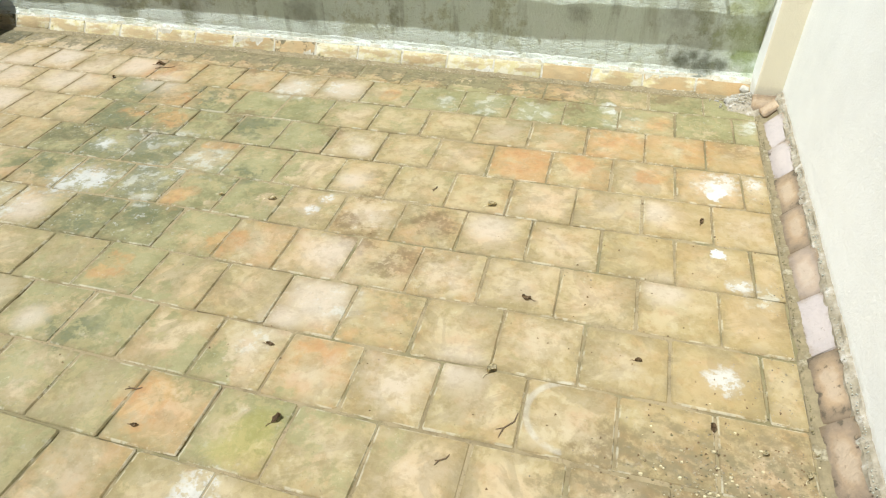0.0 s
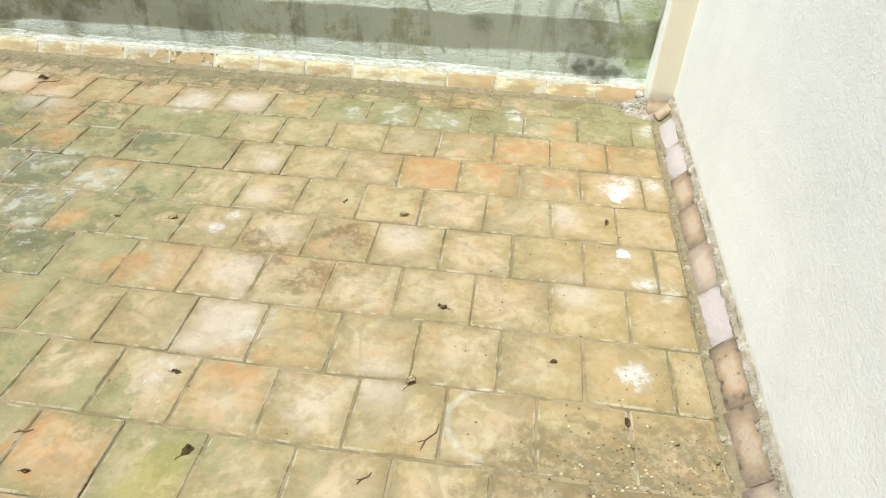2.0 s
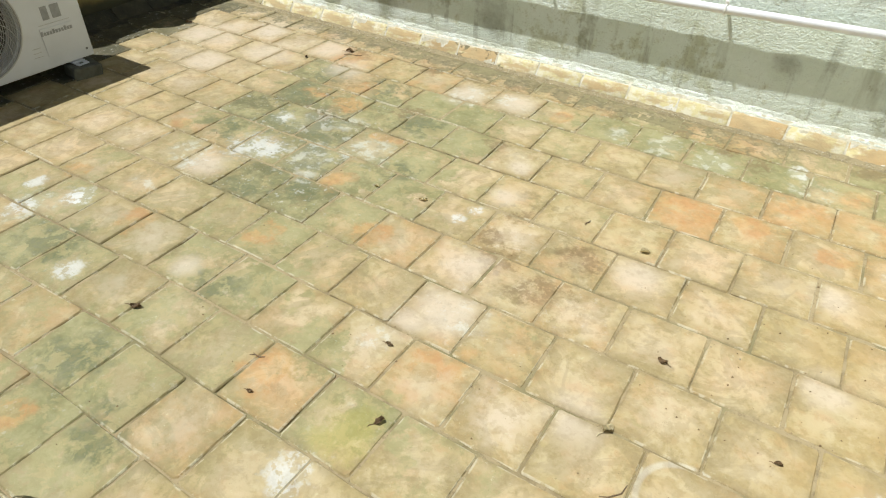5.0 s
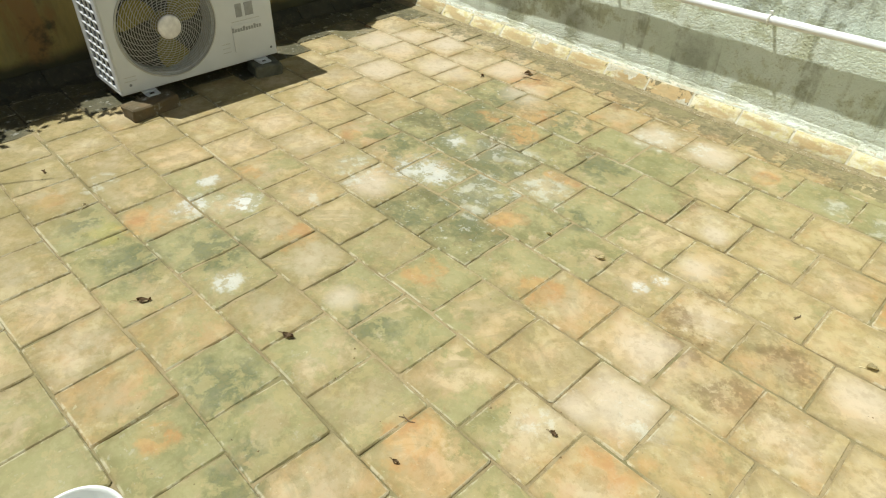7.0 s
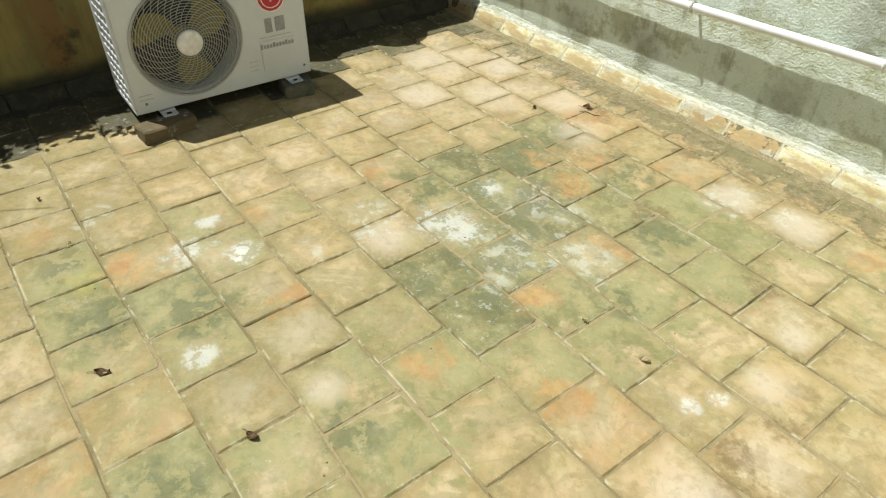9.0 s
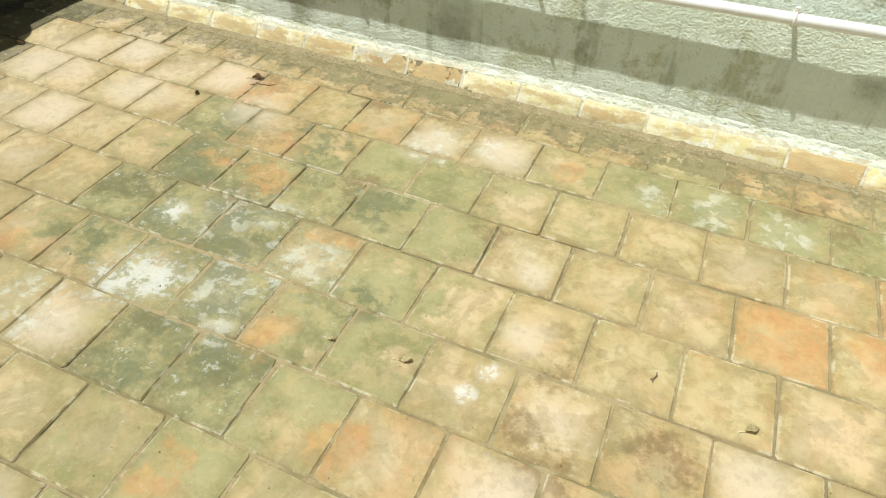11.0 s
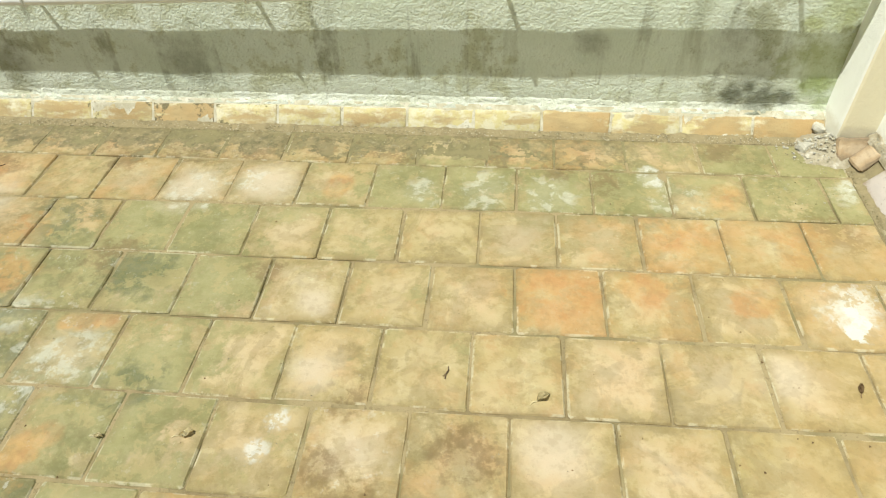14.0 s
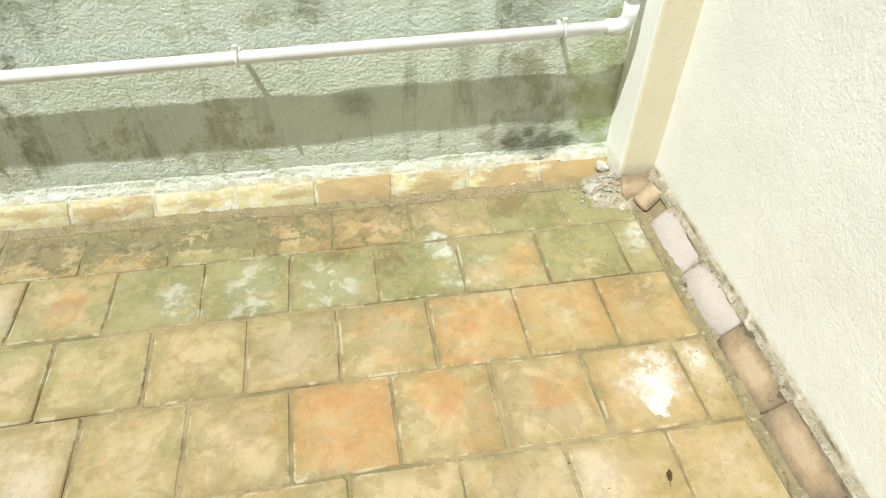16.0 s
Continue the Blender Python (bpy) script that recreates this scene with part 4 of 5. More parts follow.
    rings = lathe(bm, [(0.0001, -0.03), (0.05, -0.026), (0.056, 0.03), (0.0001, 0.034)], 24)
    hubv = [v for ring in rings for v in ring]
    bmesh.ops.transform(bm, matrix=Matrix.Translation((cx, 0.055, cz)) @ pose(0, 0, 0, 90, 0, 0), verts=hubv)
    part("fan_hub", bm, AC_FAN, root, smooth=True)
    # grille of rings and swept wires
    bm = bmesh.new()

    def dome(r):
        return -0.004 - 0.016 * (1 - (r / R) ** 2)
    r = 0.066
    while r < R - 0.006:
        tube(bm, [(cx + r * math.cos(t), dome(r), cz + r * math.sin(t)) for t in (2 * math.pi * k / 56 for k in range(56))], 0.0016, 4, closed=True)
        r += 0.0112
    for k in range(30):
        line = []
        for i in range(13):
            q = i / 12
            rr = 0.056 + (R - 0.056) * q
            t = 2 * math.pi * k / 30 - 0.95 * q ** 1.2
            line.append((cx + rr * math.cos(t), dome(rr) - 0.001, cz + rr * math.sin(t)))
        tube(bm, line, 0.0015, 4)
    grille = part("fan_grille", bm, AC_GREY, root, "grey wire fan grille of rings and swept spokes")
    bm = bmesh.new()
    tube(bm, [(cx + R * math.cos(t), -0.002, cz + R * math.sin(t)) for t in (2 * math.pi * k / 72 for k in range(72))], 0.0055, 8, closed=True)
    part("rim", bm, AC_GREY, grille, smooth=True)
    bm = bmesh.new()
    rings = lathe(bm, [(0.0001, 0.012), (0.045, 0.011), (0.056, 0.007), (0.059, 0.0), (0.0001, -0.004)], 32)
    bmesh.ops.transform(bm, matrix=Matrix.Translation((cx, dome(0.03) - 0.002, cz)) @ pose(0, 0, 0, 90, 0, 0), verts=bm.verts)
    part("cap", bm, AC_SHINE, grille, "pale round centre cap", smooth=True)
    # badge and print as plain shapes
    bx = 0.708

    def disc(bm, x, z, r, y0, y1, seg=32):
        rings = lathe(bm, [(0.0001, y1), (r, y1), (r, y0)], seg)
        vs = [v for q in rings for v in q]
        bmesh.ops.transform(bm, matrix=Matrix.Translation((x, 0, z)) @ pose(0, 0, 0, 90, 0, 0), verts=vs)
    bm = bmesh.new()
    disc(bm, bx, 0.404, 0.069, -0.001, 0.0022)
    badge = part("badge", bm, AC_SHINE, root, "round badge, red with a pale rim")
    bm = bmesh.new()
    disc(bm, bx, 0.404, 0.064, 0.002, 0.0034)
    part("badge_face", bm, AC_RED, badge)
    bm = bmesh.new()
    box(bm, (bx - 0.006, -0.0042, 0.384), (bx + 0.001, -0.003, 0.428))
    disc(bm, bx - 0.028, 0.420, 0.008, 0.003, 0.0042, 16)
    tube(bm, [(bx + 0.049 * math.cos(t), -0.0036, 0.404 + 0.049 * math.sin(t)) for t in (math.pi * 2 * k / 36 for k in range(37))], 0.0028, 5)
    part("badge_mark", bm, AC_SHINE, badge)
    bm = bmesh.new()
    for x0, x1 in ((-0.048, -0.012), (0.004, 0.052)):
        box(bm, (bx + x0, -0.0022, 0.242), (bx + x1, -0.0006, 0.310), 0.0006, 1)
    part("maker_mark", bm, AC_FAINT, root, "dark grey printed block mark")
    bm = bmesh.new()
    for i in range(11):
        x0 = bx - 0.086 + 0.0158 * i
        box(bm, (x0, -0.0058, 0.170), (x0 + 0.0118, -0.0036, 0.170 + (0.023 if i % 4 == 0 else 0.017)))
    part("model_line", bm, AC_FAINT, root, "small grey printed line")
    for x0, x1, z in ((bx - 0.08, bx + 0.085, 0.222), (0.555, 0.60, 0.120), (0.555, 0.60, 0.098), (0.555, 0.60, 0.076), (0.03, 0.09, 0.085), (0.03, 0.09, 0.065)):
        bm = bmesh.new()
        box(bm, (x0, -0.0014, z - 0.0012), (x1, 0.001, z + 0.0012), 0.0006, 1)
        part("pressed_line", bm, AC_GREY, root)
    bm = bmesh.new()
    box(bm, (bx - 0.085, -0.004, 0.062), (bx + 0.09, 0.002, 0.206), 0.003, 2)
    part("service_cover", bm, AC_WHITE, root)
    for x in (0.055, 0.835):
        for z in (0.045,):
            bm = bmesh.new()
            disc(bm, x, z, 0.0065, -0.001, 0.002, 12)
            part("screw", bm, AC_PRINT, root)
    for x in (0.135, 0.765):
        for y, s in ((0.0, -1), (D, 1)):
            bm = bmesh.new()
            # foot: a bent tab with an open slot
            y0, y1 = sorted((y - s * 0.04, y + s * 0.012))
            box(bm, (x - 0.034, y0, -0.012), (x + 0.034, y1, -0.002), 0.002, 1)
            a0, a1 = sorted((y + s * 0.012, y + s * 0.050))
            box(bm, (x - 0.034, a0, -0.012), (x - 0.012, a1, -0.006), 0.002, 1)
            box(bm, (x + 0.012, a0, -0.012), (x + 0.034, a1, -0.006), 0.002, 1)
            b0, b1 = sorted((y + s * 0.040, y + s * 0.058))
            box(bm, (x - 0.030, b0, -0.012), (x + 0.030, b1, -0.006), 0.002, 1)
            part("foot", bm, AC_WHITE, root)


build_unit()


def chunk(name, label, category, mat, size, m, seed, group="", cuts=3, amp=0.006):
    """A brick or block with worn, uneven faces, standing on z = 0 of its pose."""
    rng = random.Random(seed)
    bm = bmesh.new()
    box(bm, (-size[0] / 2, -size[1] / 2, 0), (size[0] / 2, size[1] / 2, size[2]), 0.007, 1)
    bmesh.ops.subdivide_edges(bm, edges=bm.edges[:], cuts=cuts, use_grid_fill=True)
    for v in bm.verts:
        if v.co.z > 0.004:
            v.co += Vector((noise.noise(v.co * 22 + Vector((seed, 0, 0))), noise.noise(v.co * 22 + Vector((0, seed, 0))), noise.noise(v.co * 22 + Vector((0, 0, seed))))) * amp
    ob = new(name, mesh(bm, name, mat))
    ob.matrix_world = m
    ob.color = (0.12, 0.5, 0.45, 1.0)
    return tagged(ob, label, category, group)


chunk("brick", "old brown brick with mortar crumbs under the unit", "brick", BRICK, (0.25, 0.115, 0.068), pose(-3.435, 1.245, 0.001, 0, 0, 97), 3, "supports of the unit")
chunk("concrete_block", "grey concrete block under the unit", "block", BLOCK, (0.15, 0.15, 0.068), pose(-3.485, 1.915, 0.001, 0, 0, 80), 5, "supports of the unit")
chunk("brick", "old brown brick under the back of the unit", "brick", BRICK, (0.21, 0.10, 0.069), pose(-3.80, 1.285, 0.001, 0, 0, 95), 7, "supports of the unit")
chunk("concrete_block", "grey concrete block under the back of the unit", "block", BLOCK, (0.16, 0.11, 0.069), pose(-3.81, 1.91, 0.001, 0, 0, 85), 9, "supports of the unit")


# ---- bucket ----
def build_bucket():
    root = thing("bucket", "white plastic bucket with dried cement inside, standing on the tiles", "bucket", pose(-1.348, 0.155, 0.008) @ Matrix.Diagonal((0.83, 0.83, 0.80, 1)))
    bm = bmesh.new()
    lathe(bm, [(0.0001, 0.0), (0.092, 0.0), (0.096, 0.006), (0.120, 0.225), (0.126, 0.227), (0.127, 0.236), (0.1255, 0.2475), (0.121, 0.250), (0.1175, 0.247),
               (0.116, 0.23), (0.092, 0.012), (0.0001, 0.010)], 48)
    part("body", bm, BUCKET, root, smooth=True)
    bm = bmesh.new()
    rings = lathe(bm, [(0.0001, 0.030), (0.03, 0.034), (0.06, 0.031), (0.0935, 0.036)], 40)
    for v in bm.verts:
        v.co.z += 0.006 * noise.noise(v.co * 30)
    part("residue", bm, SCUM, root, "grey dried cement")
    bm = bmesh.new()
    arc = [(0.129 * math.cos(t), 0.129 * math.sin(t), 0.232 - 0.045 * math.sin(t) ** 2) for t in (math.pi * k / 16 for k in range(17))]
    tube(bm, arc, 0.0022, 6)
    handle = part("handle", bm, STEEL, root, "wire handle hanging down")
    handle.rotation_euler = (0, 0, radians(20))


build_bucket()


# ---- unseen bowls and plants added on the parapet to cast the shadows on the floor ----
def build_pot(m, r, h, label):
    root = thing("shadow_bowl", label, "plant", m, "pots on the parapet")
    bm = bmesh.new()
    lathe(bm, [(0.0001, 0), (r * 0.66, 0), (r * 0.92, h * 0.84), (r, h * 0.85), (r, h), (r * 0.9, h), (r * 0.84, h * 0.86), (0.0001, h * 0.86)], 32)
    part("pot", bm, CLAYPOT, root, smooth=False)


build_pot(pose(WALL_L - 0.125, 2.53, PARAPET), 0.20, 0.11, "unseen shallow clay bowl on the parapet, casting a round shadow")
build_pot(pose(WALL_L - 0.125, 2.02, PARAPET), 0.13, 0.11, "unseen small shallow clay bowl on the parapet, casting a round shadow")


def build_hedge():
    """Unseen leafy plants in a long trough on the parapet, thinning out towards one end, added for their leaf shadows.
    """
    rng = random.Random(31)
    root = thing("shade_planter", "unseen long clay trough of leafy green plants on the parapet, added for its shade", "plant", pose(WALL_L - 0.125, -0.32, PARAPET), "pots on the parapet")
    bm = bmesh.new()
    box(bm, (-0.09, -0.9, 0), (0.09, 1.12, 0.15), 0.01, 2)
    part("trough", bm, CLAYPOT, root)
    stems, lf = bmesh.new(), bmesh.new()
    for i in range(84):
        y = rng.uniform(-0.88, 1.10)
        tip = Vector((rng.uniform(-0.12, 0.14), y + rng.uniform(-0.15, 0.3) + (0.2 if i % 9 == 0 and y > 0.6 else 0), rng.uniform(0.24, 0.36) + 0.10 * max(0.0, y - 0.5)))
        if i % 6 == 0 and y > 0.65:
            tip.x += 0.17
        foot = Vector((rng.uniform(-0.05, 0.05), y, 0.14))
        tube(stems, [foot, foot.lerp(tip, 0.5) + Vector((0, 0, 0.03)), tip], [0.004, 0.003, 0.0015], 4)
        for _ in range(34):
            q = rng.uniform(0.2, 1.0)
            p = foot.lerp(tip, q) + Vector((rng.gauss(0, 0.02), rng.gauss(0, 0.03), rng.gauss(0, 0.02)))
            d = Vector((rng.uniform(-1, 1), rng.uniform(-1, 1), rng.uniform(-0.3, 0.4))).normalized()
            w = d.cross(Vector((0, 0, 1))).normalized()
            L = rng.uniform(0.035, 0.065)
            lf.faces.new([lf.verts.new(c) for c in (p, p + d * L * 0.5 + w * L * 0.27, p + d * L, p + d * L * 0.5 - w * L * 0.27)])
    part("stems", stems, TWIG, root, kind="stuff")
    # Thin rod out of view, added to draw one faint line of shadow.
    bm = bmesh.new()
    tube(bm, [(0.03, -0.12, 0.14), (0.19, 0.0, 0.42), (0.305, 0.15, 0.52), (0.375, 0.27, 0.525), (0.475, 0.46, 0.525), (0.605, 0.69, 0.51)], [0.005, 0.0045, 0.0042, 0.004, 0.0036, 0.002], 6)
    part("long_shoot", bm, TWIG, root, "thin unseen rod over the terrace, added for a line of shadow")
    part("foliage", lf, LEAF_GREEN, root, kind="stuff")


build_hedge()


def build_corner_pipe():
    root = thing("drain_pipe", "rusty drain pipe with a loop of white cable in the corner", "pipe", pose(-3.99, 3.33, 0.03))
    bm = bmesh.new()
    tube(bm, [(0, 0, 0), (0.004, 0, 0.4), (0, 0, 0.9), (0, 0, 1.6)], 0.024, 10)
    part("pipe_body", bm, RUST, root, smooth=True)
    bm = bmesh.new()
    tube(bm, [(0.045 * math.cos(t), -0.035 - 0.01 * math.sin(t), 0.21 + 0.04 * math.sin(t)) for t in (2 * math.pi * k / 24 for k in range(24))], 0.005, 6, closed=True)
    part("cable_loop", bm, CABLE, root, "loop of white cable", smooth=True)


build_corner_pipe()


# ---- crusts of silt, moss and crumbled mortar ----
def crust(name, label, mat, x0, x1, y0, y1, peak, cover, seed, lift=None, step=0.008):
    """A thin uneven crust over part of the floor; it dips under the tiles where there is none."""
    nx, ny = int((x1 - x0) / step), int((y1 - y0) / step)
    verts, faces = [], []
    for j in range(ny + 1):
        for i in range(nx + 1):
            u, v = i / nx, j / ny
            x, y = x0 + (x1 - x0) * u, y0 + (y1 - y0) * v
            p = Vector((x, y, seed))
            n = 0.42 * noise.noise(p * 5.0) + 0.34 * noise.noise(p * 16.0) + 0.34 * noise.noise(p * 48.0) + 0.3 * noise.noise(p * 110.0)
            rim = min(1.0, 5 * min(u, 1 - u, v if lift is None else v * 1.5, 1 if lift else 1 - v))
            h = 0.0085 + peak * (n + cover) * max(0.0, rim) - 0.004 * (1 - rim)
            if lift:
                h += lift(x, y)
            verts.append((x, y, max(-0.002, h)))
    for j in range(ny):
        for i in range(nx):
            k = j * (nx + 1) + i
            faces.append((k, k + 1, k + nx + 2, k + nx + 1))
    data = bpy.data.meshes.new(name)
    data.from_pydata(verts, [], faces)
    data.materials.append(mat)
    data.polygons.foreach_set("use_smooth", [True] * len(faces))
    tagged(new(name, data), label, "crust", kind="stuff")


def corner_lift(x, y):
    d = math.hypot((x - 0.70) / 0.13, (y - 3.25) / 0.13)
    return 0.055 * max(0.0, 1 - d) ** 0.8


crust("silt_crust", "brown silt crusted over the tiles along the wall", SILT_CRUST, -3.3, 0.35, 3.10, 3.315, 0.0050, -0.16, 3.0, None, 0.005)
crust("mortar_rubble", "crumbled lime mortar heaped in the wall corner", RUBBLE, 0.55, 0.80, 3.10, 3.33, 0.012, -0.25, 11.0, corner_lift, 0.004)
chunk("broken_tile", "broken piece of clay tile in the wall corner", "tile", SKIRT_RIGHT, (0.115, 0.095, 0.03), pose(0.748, 3.205, 0.030, 50, 4, 6), 21, "rubble in the corner", 2, 0.008)
chunk("broken_tile", "broken piece of clay tile in the wall corner", "tile", SKIRT_RIGHT, (0.08, 0.07, 0.03), pose(0.775, 3.135, 0.035, 4, -42, 14), 23, "rubble in the corner", 2, 0.008)
chunk("mortar_lump", "white lump of lime mortar in the wall corner", "mortar", CHALK, (0.06, 0.045, 0.025), pose(0.60, 3.235, 0.008, 6, 8, 30), 25, "rubble in the corner", 2, 0.012)
chunk("mortar_lump", "white lump of lime mortar in the wall corner", "mortar", CHALK, (0.05, 0.04, 0.03), pose(0.665, 3.315, 0.035, 16, 8, 70), 27, "rubble in the corner", 2, 0.012)


# ---- fallen leaves, twigs and droppings ----
def dry_leaf(x, y, turn, length, mat, label, seed):
    rng = random.Random(seed)
    bm = bmesh.new()
    rows = []
    for i in range(7):
        q = i / 6
        w = length * 0.30 * math.sin(math.pi * min(1, q * 0.93 + 0.04)) ** 0.8 * rng.uniform(0.8, 1.15)
        z = 0.004 + length * (0.10 + 0.16 * math.sin(q * 5 + seed))
        curl = length * rng.uniform(0.06, 0.2)
        rows.append([(q * length - length / 2, -w, z + curl), (q * length - length / 2, 0, z * 0.4), (q * length - length / 2, w, z + curl * rng.uniform(0.2, 1.2))])
    vs = [[bm.verts.new(p) for p in r] for r in rows]
    for a, b in zip(vs, vs[1:]):
        for j in range(2):
            bm.faces.new((a[j], a[j + 1], b[j + 1], b[j]))
    lo = min(v.co.z for v in bm.verts)
    bmesh.ops.solidify(bm, geom=bm.faces[:], thickness=0.0008)
    p0 = Vector(rows[0][1])
    tube(bm, [p0, p0 + Vector((-length * 0.3, length * 0.1, 0.002)), p0 + Vector((-length * 0.55, length * 0.05, 0.0))], 0.0011, 5)
    for v in bm.verts:
        v.co.z -= lo
    ob = new("dry_leaf", mesh(bm, "dry_leaf", mat))
    ob.matrix_world = pose(x, y, 0.009, 0, 0, turn)
    tagged(ob, label, "leaf", "fallen leaves")


LEAVES = [
    (-0.368, 2.092, 40, 0.050, 1), (-0.198, 1.264, 70, 0.055, 1), (-0.147, 1.592, 170, 0.040, 0), (0.432, 2.175, 80, 0.032, 0), (-0.743, 0.938, 60, 0.042, 0),
    (0.225, 1.406, 10, 0.028, 0), (-2.49, 2.996, 30, 0.060, 0), (-2.65, 2.785, 120, 0.040, 0), (-2.145, 0.615, 60, 0.055, 0), (-1.69, 0.87, 20, 0.050, 0),
    (-1.25, 1.92, 20, 0.045, 1), (-1.47, 1.897, 0, 0.030, 1), (-3.19, 0.655, 0, 0.03, 0), (-3.65, 2.78, 40, 0.05, 0), (-0.89, 1.19, 10, 0.03, 0), (-1.12, 0.82, 10, 0.026, 0),
    (-2.82, 0.68, 130, 0.036, 1), (0.43, 1.21, 100, 0.034, 0), (0.56, 1.16, 40, 0.03, 1), (0.66, 1.12, 70, 0.036, 1),
]
for i, (x, y, a, L, pale) in enumerate(LEAVES):
    dry_leaf(x, y, a, L * 0.78, LEAF_PALE if pale else LEAF_DRY, "curled pale dry leaf on the tiles" if pale else "curled brown dry leaf on the tiles", i)
for i, (x, y, a, L) in enumerate(((-0.11, 1.08, 65, 0.10), (-0.26, 0.93, 50, 0.05), (-1.20, 0.93, 20, 0.05), (-0.62, 2.15, 80, 0.04), (-2.44, 2.96, 25, 0.11))):
    bm = bmesh.new()
    tube(bm, [(-L / 2, 0, 0.003), (-L / 6, L * 0.06, 0.005), (L / 5, -L * 0.05, 0.004), (L / 2, L * 0.04, 0.003)], [0.0012, 0.0018, 0.002, 0.0012], 6)
    tube(bm, [(-L / 6, L * 0.06, 0.005), (-L / 3, L * 0.2, 0.004)], 0.0011, 5)
    ob = new("twig", mesh(bm, "twig", TWIG))
    ob.matrix_world = pose(x, y, 0.008, 0, 0, a)
    tagged(ob, "thin dry twig on the tiles", "twig", "fallen twigs")


def scatter(name, label, mat, spots, count, size, seed):
    """Loose grit over some stretches of the floor, one object."""
    rng = random.Random(seed)
    verts, faces = [], []
    for _ in range(count):
        cx, cy, rx, ry = spots[rng.randrange(len(spots))]
        x, y = cx + rng.gauss(0, rx), cy + rng.gauss(0, ry)
        if x > 0.72 or y > 3.25 or x < -4.0:
            continue
        s = size * rng.uniform(0.4, 1.3)
        b = len(verts)
        for dx, dy, dz in ((1, 0, 0), (-0.4, 0.9, 0), (-0.5, -0.8, 0), (0.1, 0.1, 0.9)):
            verts.append((x + dx * s * rng.uniform(0.6, 1.2), y + dy * s * rng.uniform(0.6, 1.2), 0.0075 + dz * s))
        faces += [(b, b + 1, b + 3), (b + 1, b + 2, b + 3), (b + 2, b, b + 3), (b, b + 2, b + 1)]
    data = bpy.data.meshes.new(name)
    data.from_pydata(verts, [], faces)
    data.materials.append(mat)
    tagged(new(name, data), label, "grit", kind="stuff")


scatter("grit", "pale grit and crumbs scattered on the tiles", GRIT, [(0.5, 1.05, 0.18, 0.10), (0.62, 1.3, 0.06, 0.4), (0.66, 2.2, 0.03, 0.5), (-0.5, 3.24, 0.6, 0.02), (-1.5, 2.0, 1.2, 0.8)], 1100, 0.0034, 21)
scatter("leaf_litter", "dark crumbs of leaf litter on the tiles", LEAF_DRY, [(0.5, 1.08, 0.15, 0.10), (0.3, 1.5, 0.3, 0.4), (-1.2, 1.2, 1.0, 0.6), (-3.8, 1.5, 0.08, 1.2)], 420, 0.0045, 22)


def crumbs(name, label, mat, count, size, place, seed):
    """Loose lumps of mortar and silt, one object; place(rng) gives each one's spot."""
    rng = random.Random(seed)
    verts, faces = [], []
    for _ in range(count):
        x, y, z = place(rng)
        r = size * rng.uniform(0.35, 1.0) ** 1.5
        a = rng.uniform(0, 6.28)
        b = len(verts)
        for ring, up in ((1.0, -0.3), (0.75, 0.6)):
            for k in range(5):
                t = a + k * 1.2566
                q = r * ring * rng.uniform(0.7, 1.2)
                verts.append((x + q * math.cos(t), y + q * math.sin(t) * 0.8, z + r * up * rng.uniform(0.7, 1.1)))
        faces += [(b + k, b + (k + 1) % 5, b + 5 + (k + 1) % 5, b + 5 + k) for k in range(5)] + [tuple(b + 5 + k for k in range(5))]
    data = bpy.data.meshes.new(name)
    data.from_pydata(verts, [], faces)
    data.materials.append(mat)
    tagged(new(name, data), label, "crumbs", kind="stuff")


def on_north_band(rng):
    y = rng.uniform(3.255, 3.302)
    return rng.uniform(-3.4, 0.62), y, 0.0115 + 0.004 * (y - 3.26) / 0.05


def on_east_band(rng):
    y = rng.uniform(0.4, 3.15)
    return wall_r(y) - rng.uniform(0.086, 0.106), y, 0.011


def on_east_ledge(rng):
    y = rng.uniform(0.4, 3.2)
    return wall_r(y) - abs(rng.gauss(0.010, 0.009)) - 0.002, y, 0.091


def in_corner(rng):
    x, y = 0.70 - abs(rng.gauss(0, 0.075)), 3.27 - abs(rng.gauss(0, 0.05))
    return x, y, 0.011 + corner_lift(x, y)


def over_moss(rng):
    return min(0.71, rng.gauss(0.55, 0.13)), min(3.25, rng.gauss(3.04, 0.12)), 0.0085


def by_the_house(rng):
    x, y = rng.gauss(0.50, 0.14), rng.gauss(0.98, 0.11)
    return min(x, 0.69), y, 0.0085


crumbs("silt_crumbs", "brown crumbs of silt along the edging tiles", SILT_CRUST, 1500, 0.0024, on_north_band, 41)
crumbs("lime_crumbs", "pale crumbs of lime along the edging tiles", BED, 900, 0.003, on_north_band, 42)
crumbs("silt_crumbs", "brown crumbs of silt beside the house wall edging", SILT_CRUST, 700, 0.0032, on_east_band, 43)
crumbs("lime_crumbs", "white crumbs of lime on the house wall edging", LIME, 800, 0.0032, on_east_ledge, 44)
crumbs("mortar_crumbs", "crumbled lime mortar in the wall corner", CHALK, 90, 0.0075, in_corner, 45)
crumbs("silt_crumbs", "sandy crumbs of silt in the wall corner", BED, 150, 0.0038, in_corner, 46)
crumbs("moss_crumbs", "olive crumbs of moss in the wall corner", MOSS_CRUST, 320, 0.0028, over_moss, 49)
crumbs("soil_crumbs", "dark crumbs of soil swept beside the house wall", SILT_CRUST, 420, 0.0042, by_the_house, 47)
crumbs("pale_crumbs", "pale crumbs and leaf bits beside the house wall", LEAF_PALE, 90, 0.0065, by_the_house, 48)


# ---- the tiled floor ----
T = 0.2495


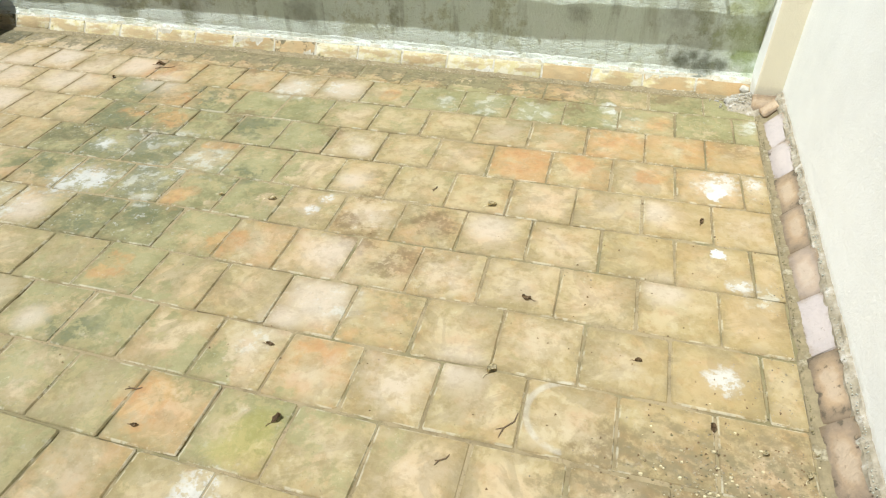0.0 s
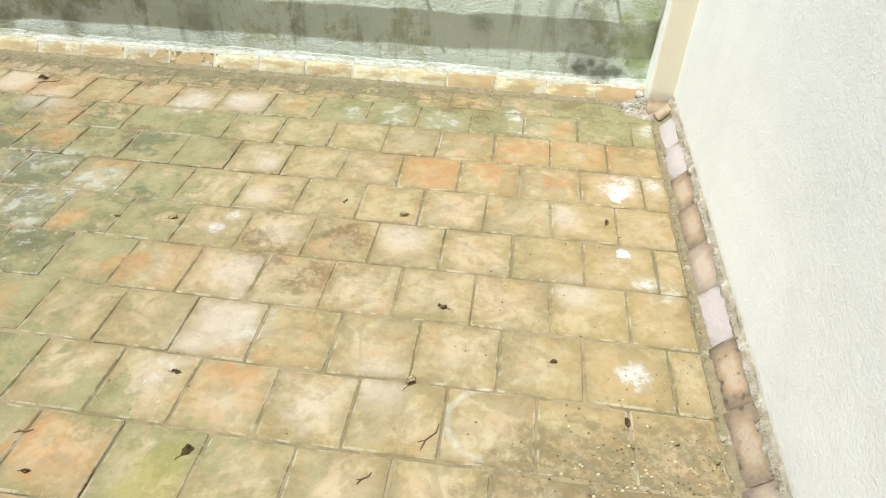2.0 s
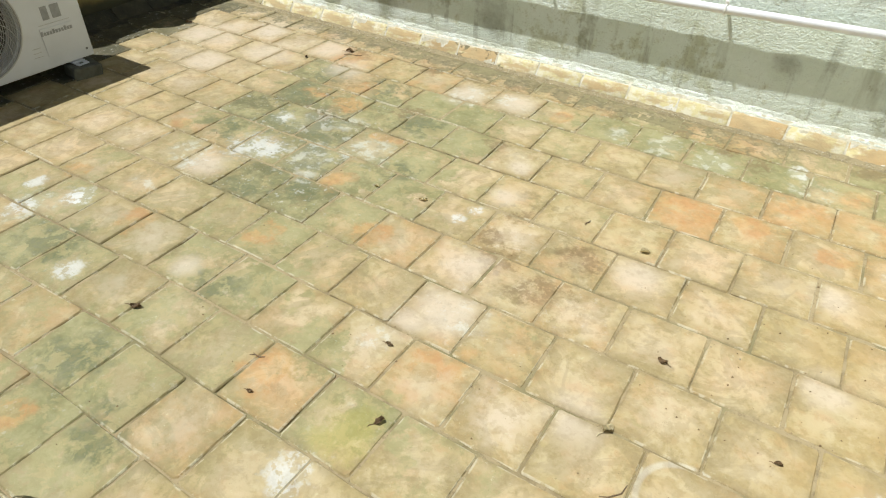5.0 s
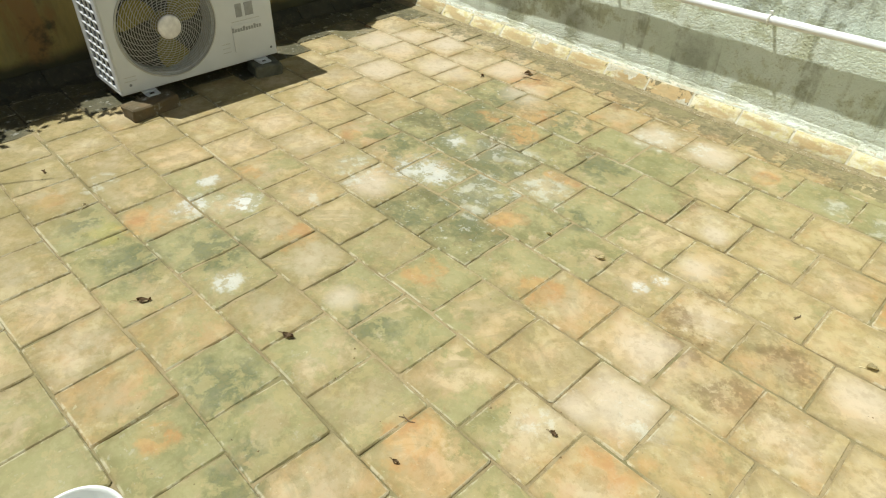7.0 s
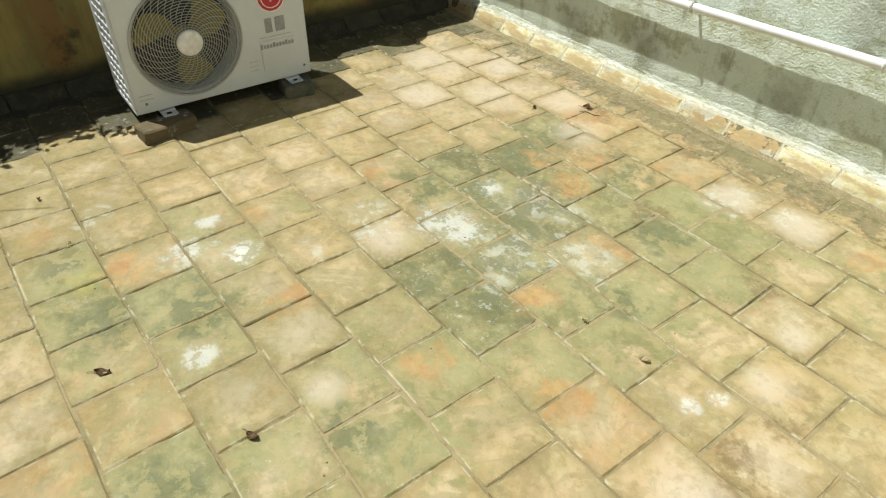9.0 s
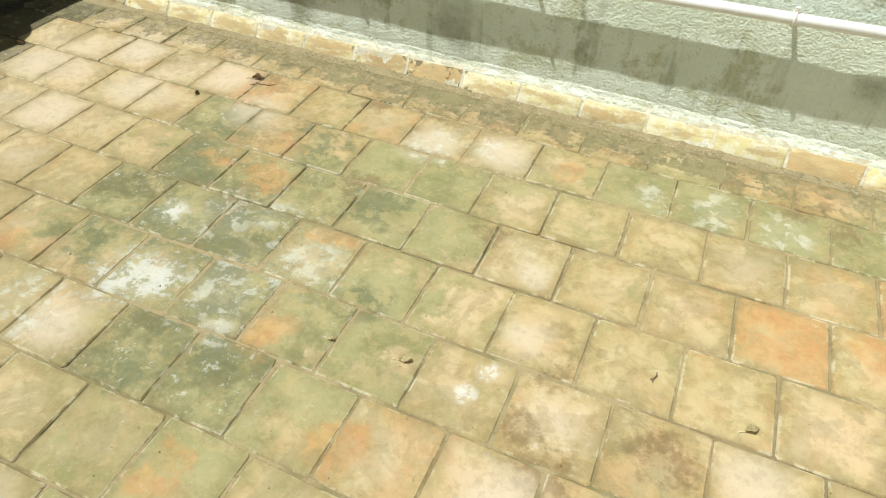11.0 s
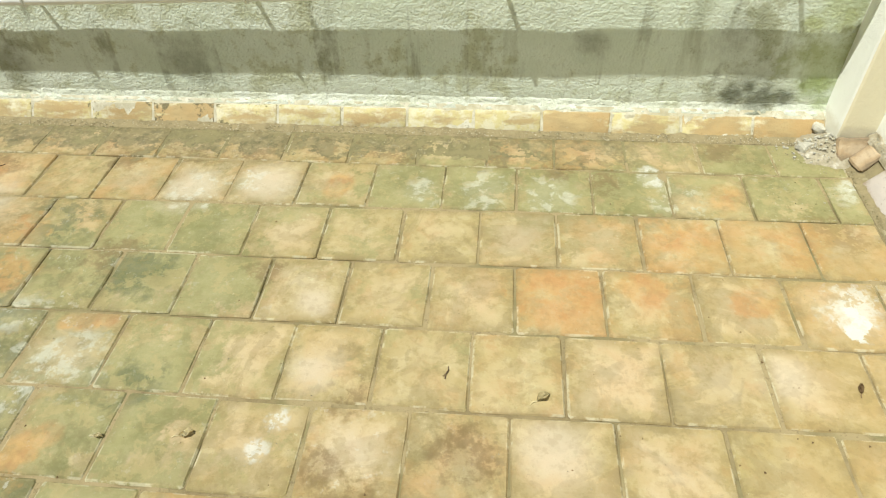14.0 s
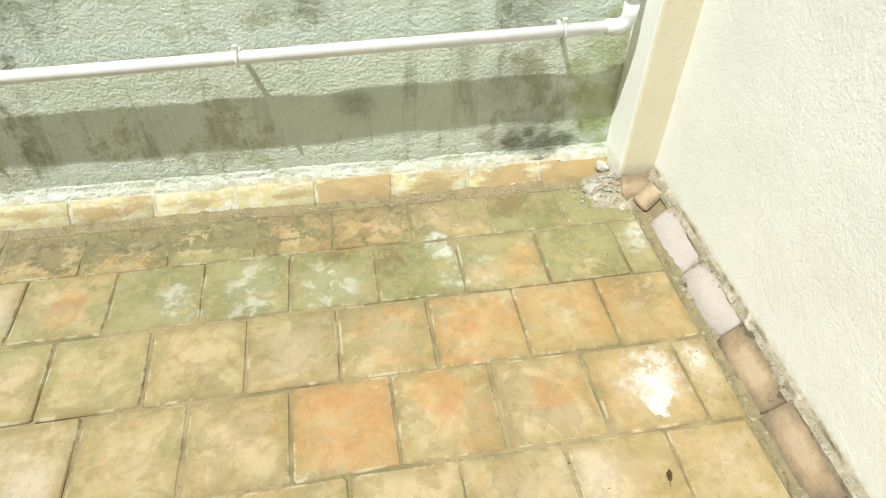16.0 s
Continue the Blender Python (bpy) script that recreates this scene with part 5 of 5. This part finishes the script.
def tile_shape(seed):
    rng = random.Random(seed)
    h = T / 2
    bm = bmesh.new()
    ring = []
    for sx, sy in ((-1, -1), (1, -1), (1, 1), (-1, 1)):
        c = rng.uniform(0.003, 0.008)
        ring.append((sx * h, sy * h, sx, sy, c))
    low, top = [], []
    for i, (x, y, sx, sy, c) in enumerate(ring):
        if (i % 2) == 0:
            pts = ((x, y - sy * c), (x - sx * c, y))
        else:
            pts = ((x - sx * c, y), (x, y - sy * c))
        for px, py in pts:
            jx, jy = rng.uniform(-1, 1) * 0.0022, rng.uniform(-1, 1) * 0.0022
            low.append((px + jx, py + jy, -0.012))
            top.append((px + jx, py + jy, rng.uniform(0.003, 0.0055)))
    def inward(p, d, z):
        return (p[0] * (1 - d / h), p[1] * (1 - d / h), z)
    a = [bm.verts.new(p) for p in low]
    b = [bm.verts.new(p) for p in top]
    c = [bm.verts.new(inward(p, 0.004, 0.0085 + rng.uniform(-1, 1) * 0.0006)) for p in top]
    n = len(a)
    for k in range(n):
        j = (k + 1) % n
        bm.faces.new((a[k], a[j], b[j], b[k]))
        bm.faces.new((b[k], b[j], c[j], c[k]))
    bm.faces.new(c)
    bmesh.ops.recalc_face_normals(bm, faces=bm.faces)
    return mesh(bm, "floor_tile", TILE)


# how each tile looks, row by row from the far wall, from the house wall outwards: t tan, y olive tinge, g green, d dark
# algae, o orange, O strong orange, p pale pink, w whitish, b brown-stained, n near-black, moss and painted shade by the
# parapet
LOOKS = [
    "ggyooybbbbbbbppppn", "ggyggggyppoyooppppn", "ooOottyyggbbdbtppn", "wotoOtypygdbdyttptn", "pttttybygwdddttttn", "tttttbpygbddbottttn", "ttttpbpogddwyptttn",
    "tttttbwtygyytgttttn", "bbttpopyygttggtttn", "bbbttygoyytggotttyn", "tttttytoggoyggttyn", "ttttttyyygopttttttn", "ttttttyyyggyyttttn",
]
LOOK = {"t": (0.06, 0.12, 0.22, 0.05), "y": (0.46, 0.10, 0.15, 0.12), "g": (0.80, 0.05, 0.12, 0.18), "d": (1.0, 0.08, 0.22, 0.52), "o": (0.12, 0.58, 0.12, 0.05),
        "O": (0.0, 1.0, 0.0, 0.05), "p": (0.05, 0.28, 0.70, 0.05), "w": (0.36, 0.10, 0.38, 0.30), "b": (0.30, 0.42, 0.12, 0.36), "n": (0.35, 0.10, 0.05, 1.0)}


def raw_kind(k, j):
    if k + 1 >= len(LOOKS):
        return LOOK["tytg"[(j * 7 + k * 3) % 4]]
    row = LOOKS[max(0, k + 1)]
    return LOOK[row[max(0, min(j, len(row) - 1))]]


def tile_kind(k, j, rng):
    """A tile's own look, softened by its neighbours': moss, orange, pale, dark."""
    near = [raw_kind(k, j - 1), raw_kind(k, j + 1), raw_kind(k - 1, j), raw_kind(k + 1, j)]
    own = raw_kind(k, j)
    out = [0.66 * own[i] + 0.34 * sum(q[i] for q in near) / 4 for i in range(4)]
    return [max(0.0, min(1.0, q + rng.uniform(-0.07, 0.07))) for q in out]


def build_floor():
    rng = random.Random(7)
    bm = bmesh.new()
    box(bm, (-4.3, -3.2, -0.155), (1.05, 3.56, -0.004))
    nx, ny = 330, 240
    grid = []
    for j in range(ny + 1):
        y = -0.4 + 3.75 * j / ny
        row = []
        for i in range(nx + 1):
            x = -4.1 + 4.9 * i / nx
            p = Vector((x, y, 0))
            row.append(bm.verts.new((x, y, min(0.0064, 0.0042 + 0.0055 * noise.noise(p * 2.3) + 0.0045 * noise.noise(p * 13.0)))))
        grid.append(row)
    for j in range(ny):
        for i in range(nx):
            bm.faces.new((grid[j][i], grid[j][i + 1], grid[j + 1][i + 1], grid[j + 1][i]))
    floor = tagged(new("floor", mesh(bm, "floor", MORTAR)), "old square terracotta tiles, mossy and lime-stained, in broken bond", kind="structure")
    shapes = [tile_shape(100 + s) for s in range(8)]
    rest = []
    for k in range(-1, 24):
        cuts = [joint_x(k, -i) for i in range(4) if joint_x(k, -i) < 0.66]
        right = 0.705 + 0.014 * (row_y(k, 0.5) - 2.93)
        edges = [right] + cuts[::-1] + [joint_x(k, i) for i in range(1, 19)]
        for j, (e1, e0) in enumerate(zip(edges, edges[1:])):
            if e1 < -3.98:
                break
            e0 = max(e0, -4.04)
            xm = (e0 + e1) / 2
            y1 = 3.262 if k == -1 else row_y(k, xm)
            y0 = row_y(k + 1, xm)
            gx, gy = rng.uniform(0.0035, 0.0075), rng.uniform(0.004, 0.0085)
            sx, sy = (e1 - e0 - gx) / T, (y1 - y0 - gy) / T
            slope = math.degrees(math.atan2(row_y(k, e1) - row_y(k, e0), e1 - e0))
            m = pose(xm + rng.gauss(0, 0.0012), (y0 + y1) / 2 + rng.gauss(0, 0.0012), rng.gauss(0, 0.0008), rng.gauss(0, 0.2), rng.gauss(0, 0.2), slope + rng.gauss(0, 0.3))
            m = m @ Matrix.Diagonal((sx, sy, 1, 1))
            kind = tile_kind(k, j, rng)
            # By the parapet and under the unit: moss, with shade put in the colour
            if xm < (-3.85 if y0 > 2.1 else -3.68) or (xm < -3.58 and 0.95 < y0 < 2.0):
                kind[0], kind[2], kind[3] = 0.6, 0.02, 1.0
            rest.append((m, rng.randrange(8), kind, k))
    for m, s, c, k in rest:
        if k > 13:
            continue
        ob = new("floor_tile", shapes[s])
        ob.parent = floor
        ob.matrix_world = m
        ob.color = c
    # the rows behind, out of reach, in one piece
    verts, faces = [], []
    for m, s, c, k in rest:
        if k > 13:
            b = len(verts)
            verts += [tuple(m @ v.co) for v in shapes[s].vertices]
            faces += [tuple(b + i for i in p.vertices) for p in shapes[s].polygons]
    data = bpy.data.meshes.new("floor_tiles_behind")
    data.from_pydata(verts, [], faces)
    data.materials.append(TILE)
    ob = tagged(new("floor_tiles", data), "terracotta tiles", kind="stuff")
    ob.parent = floor
    ob.color = (0.4, 0.15, 0.2, 0.2)


build_floor()
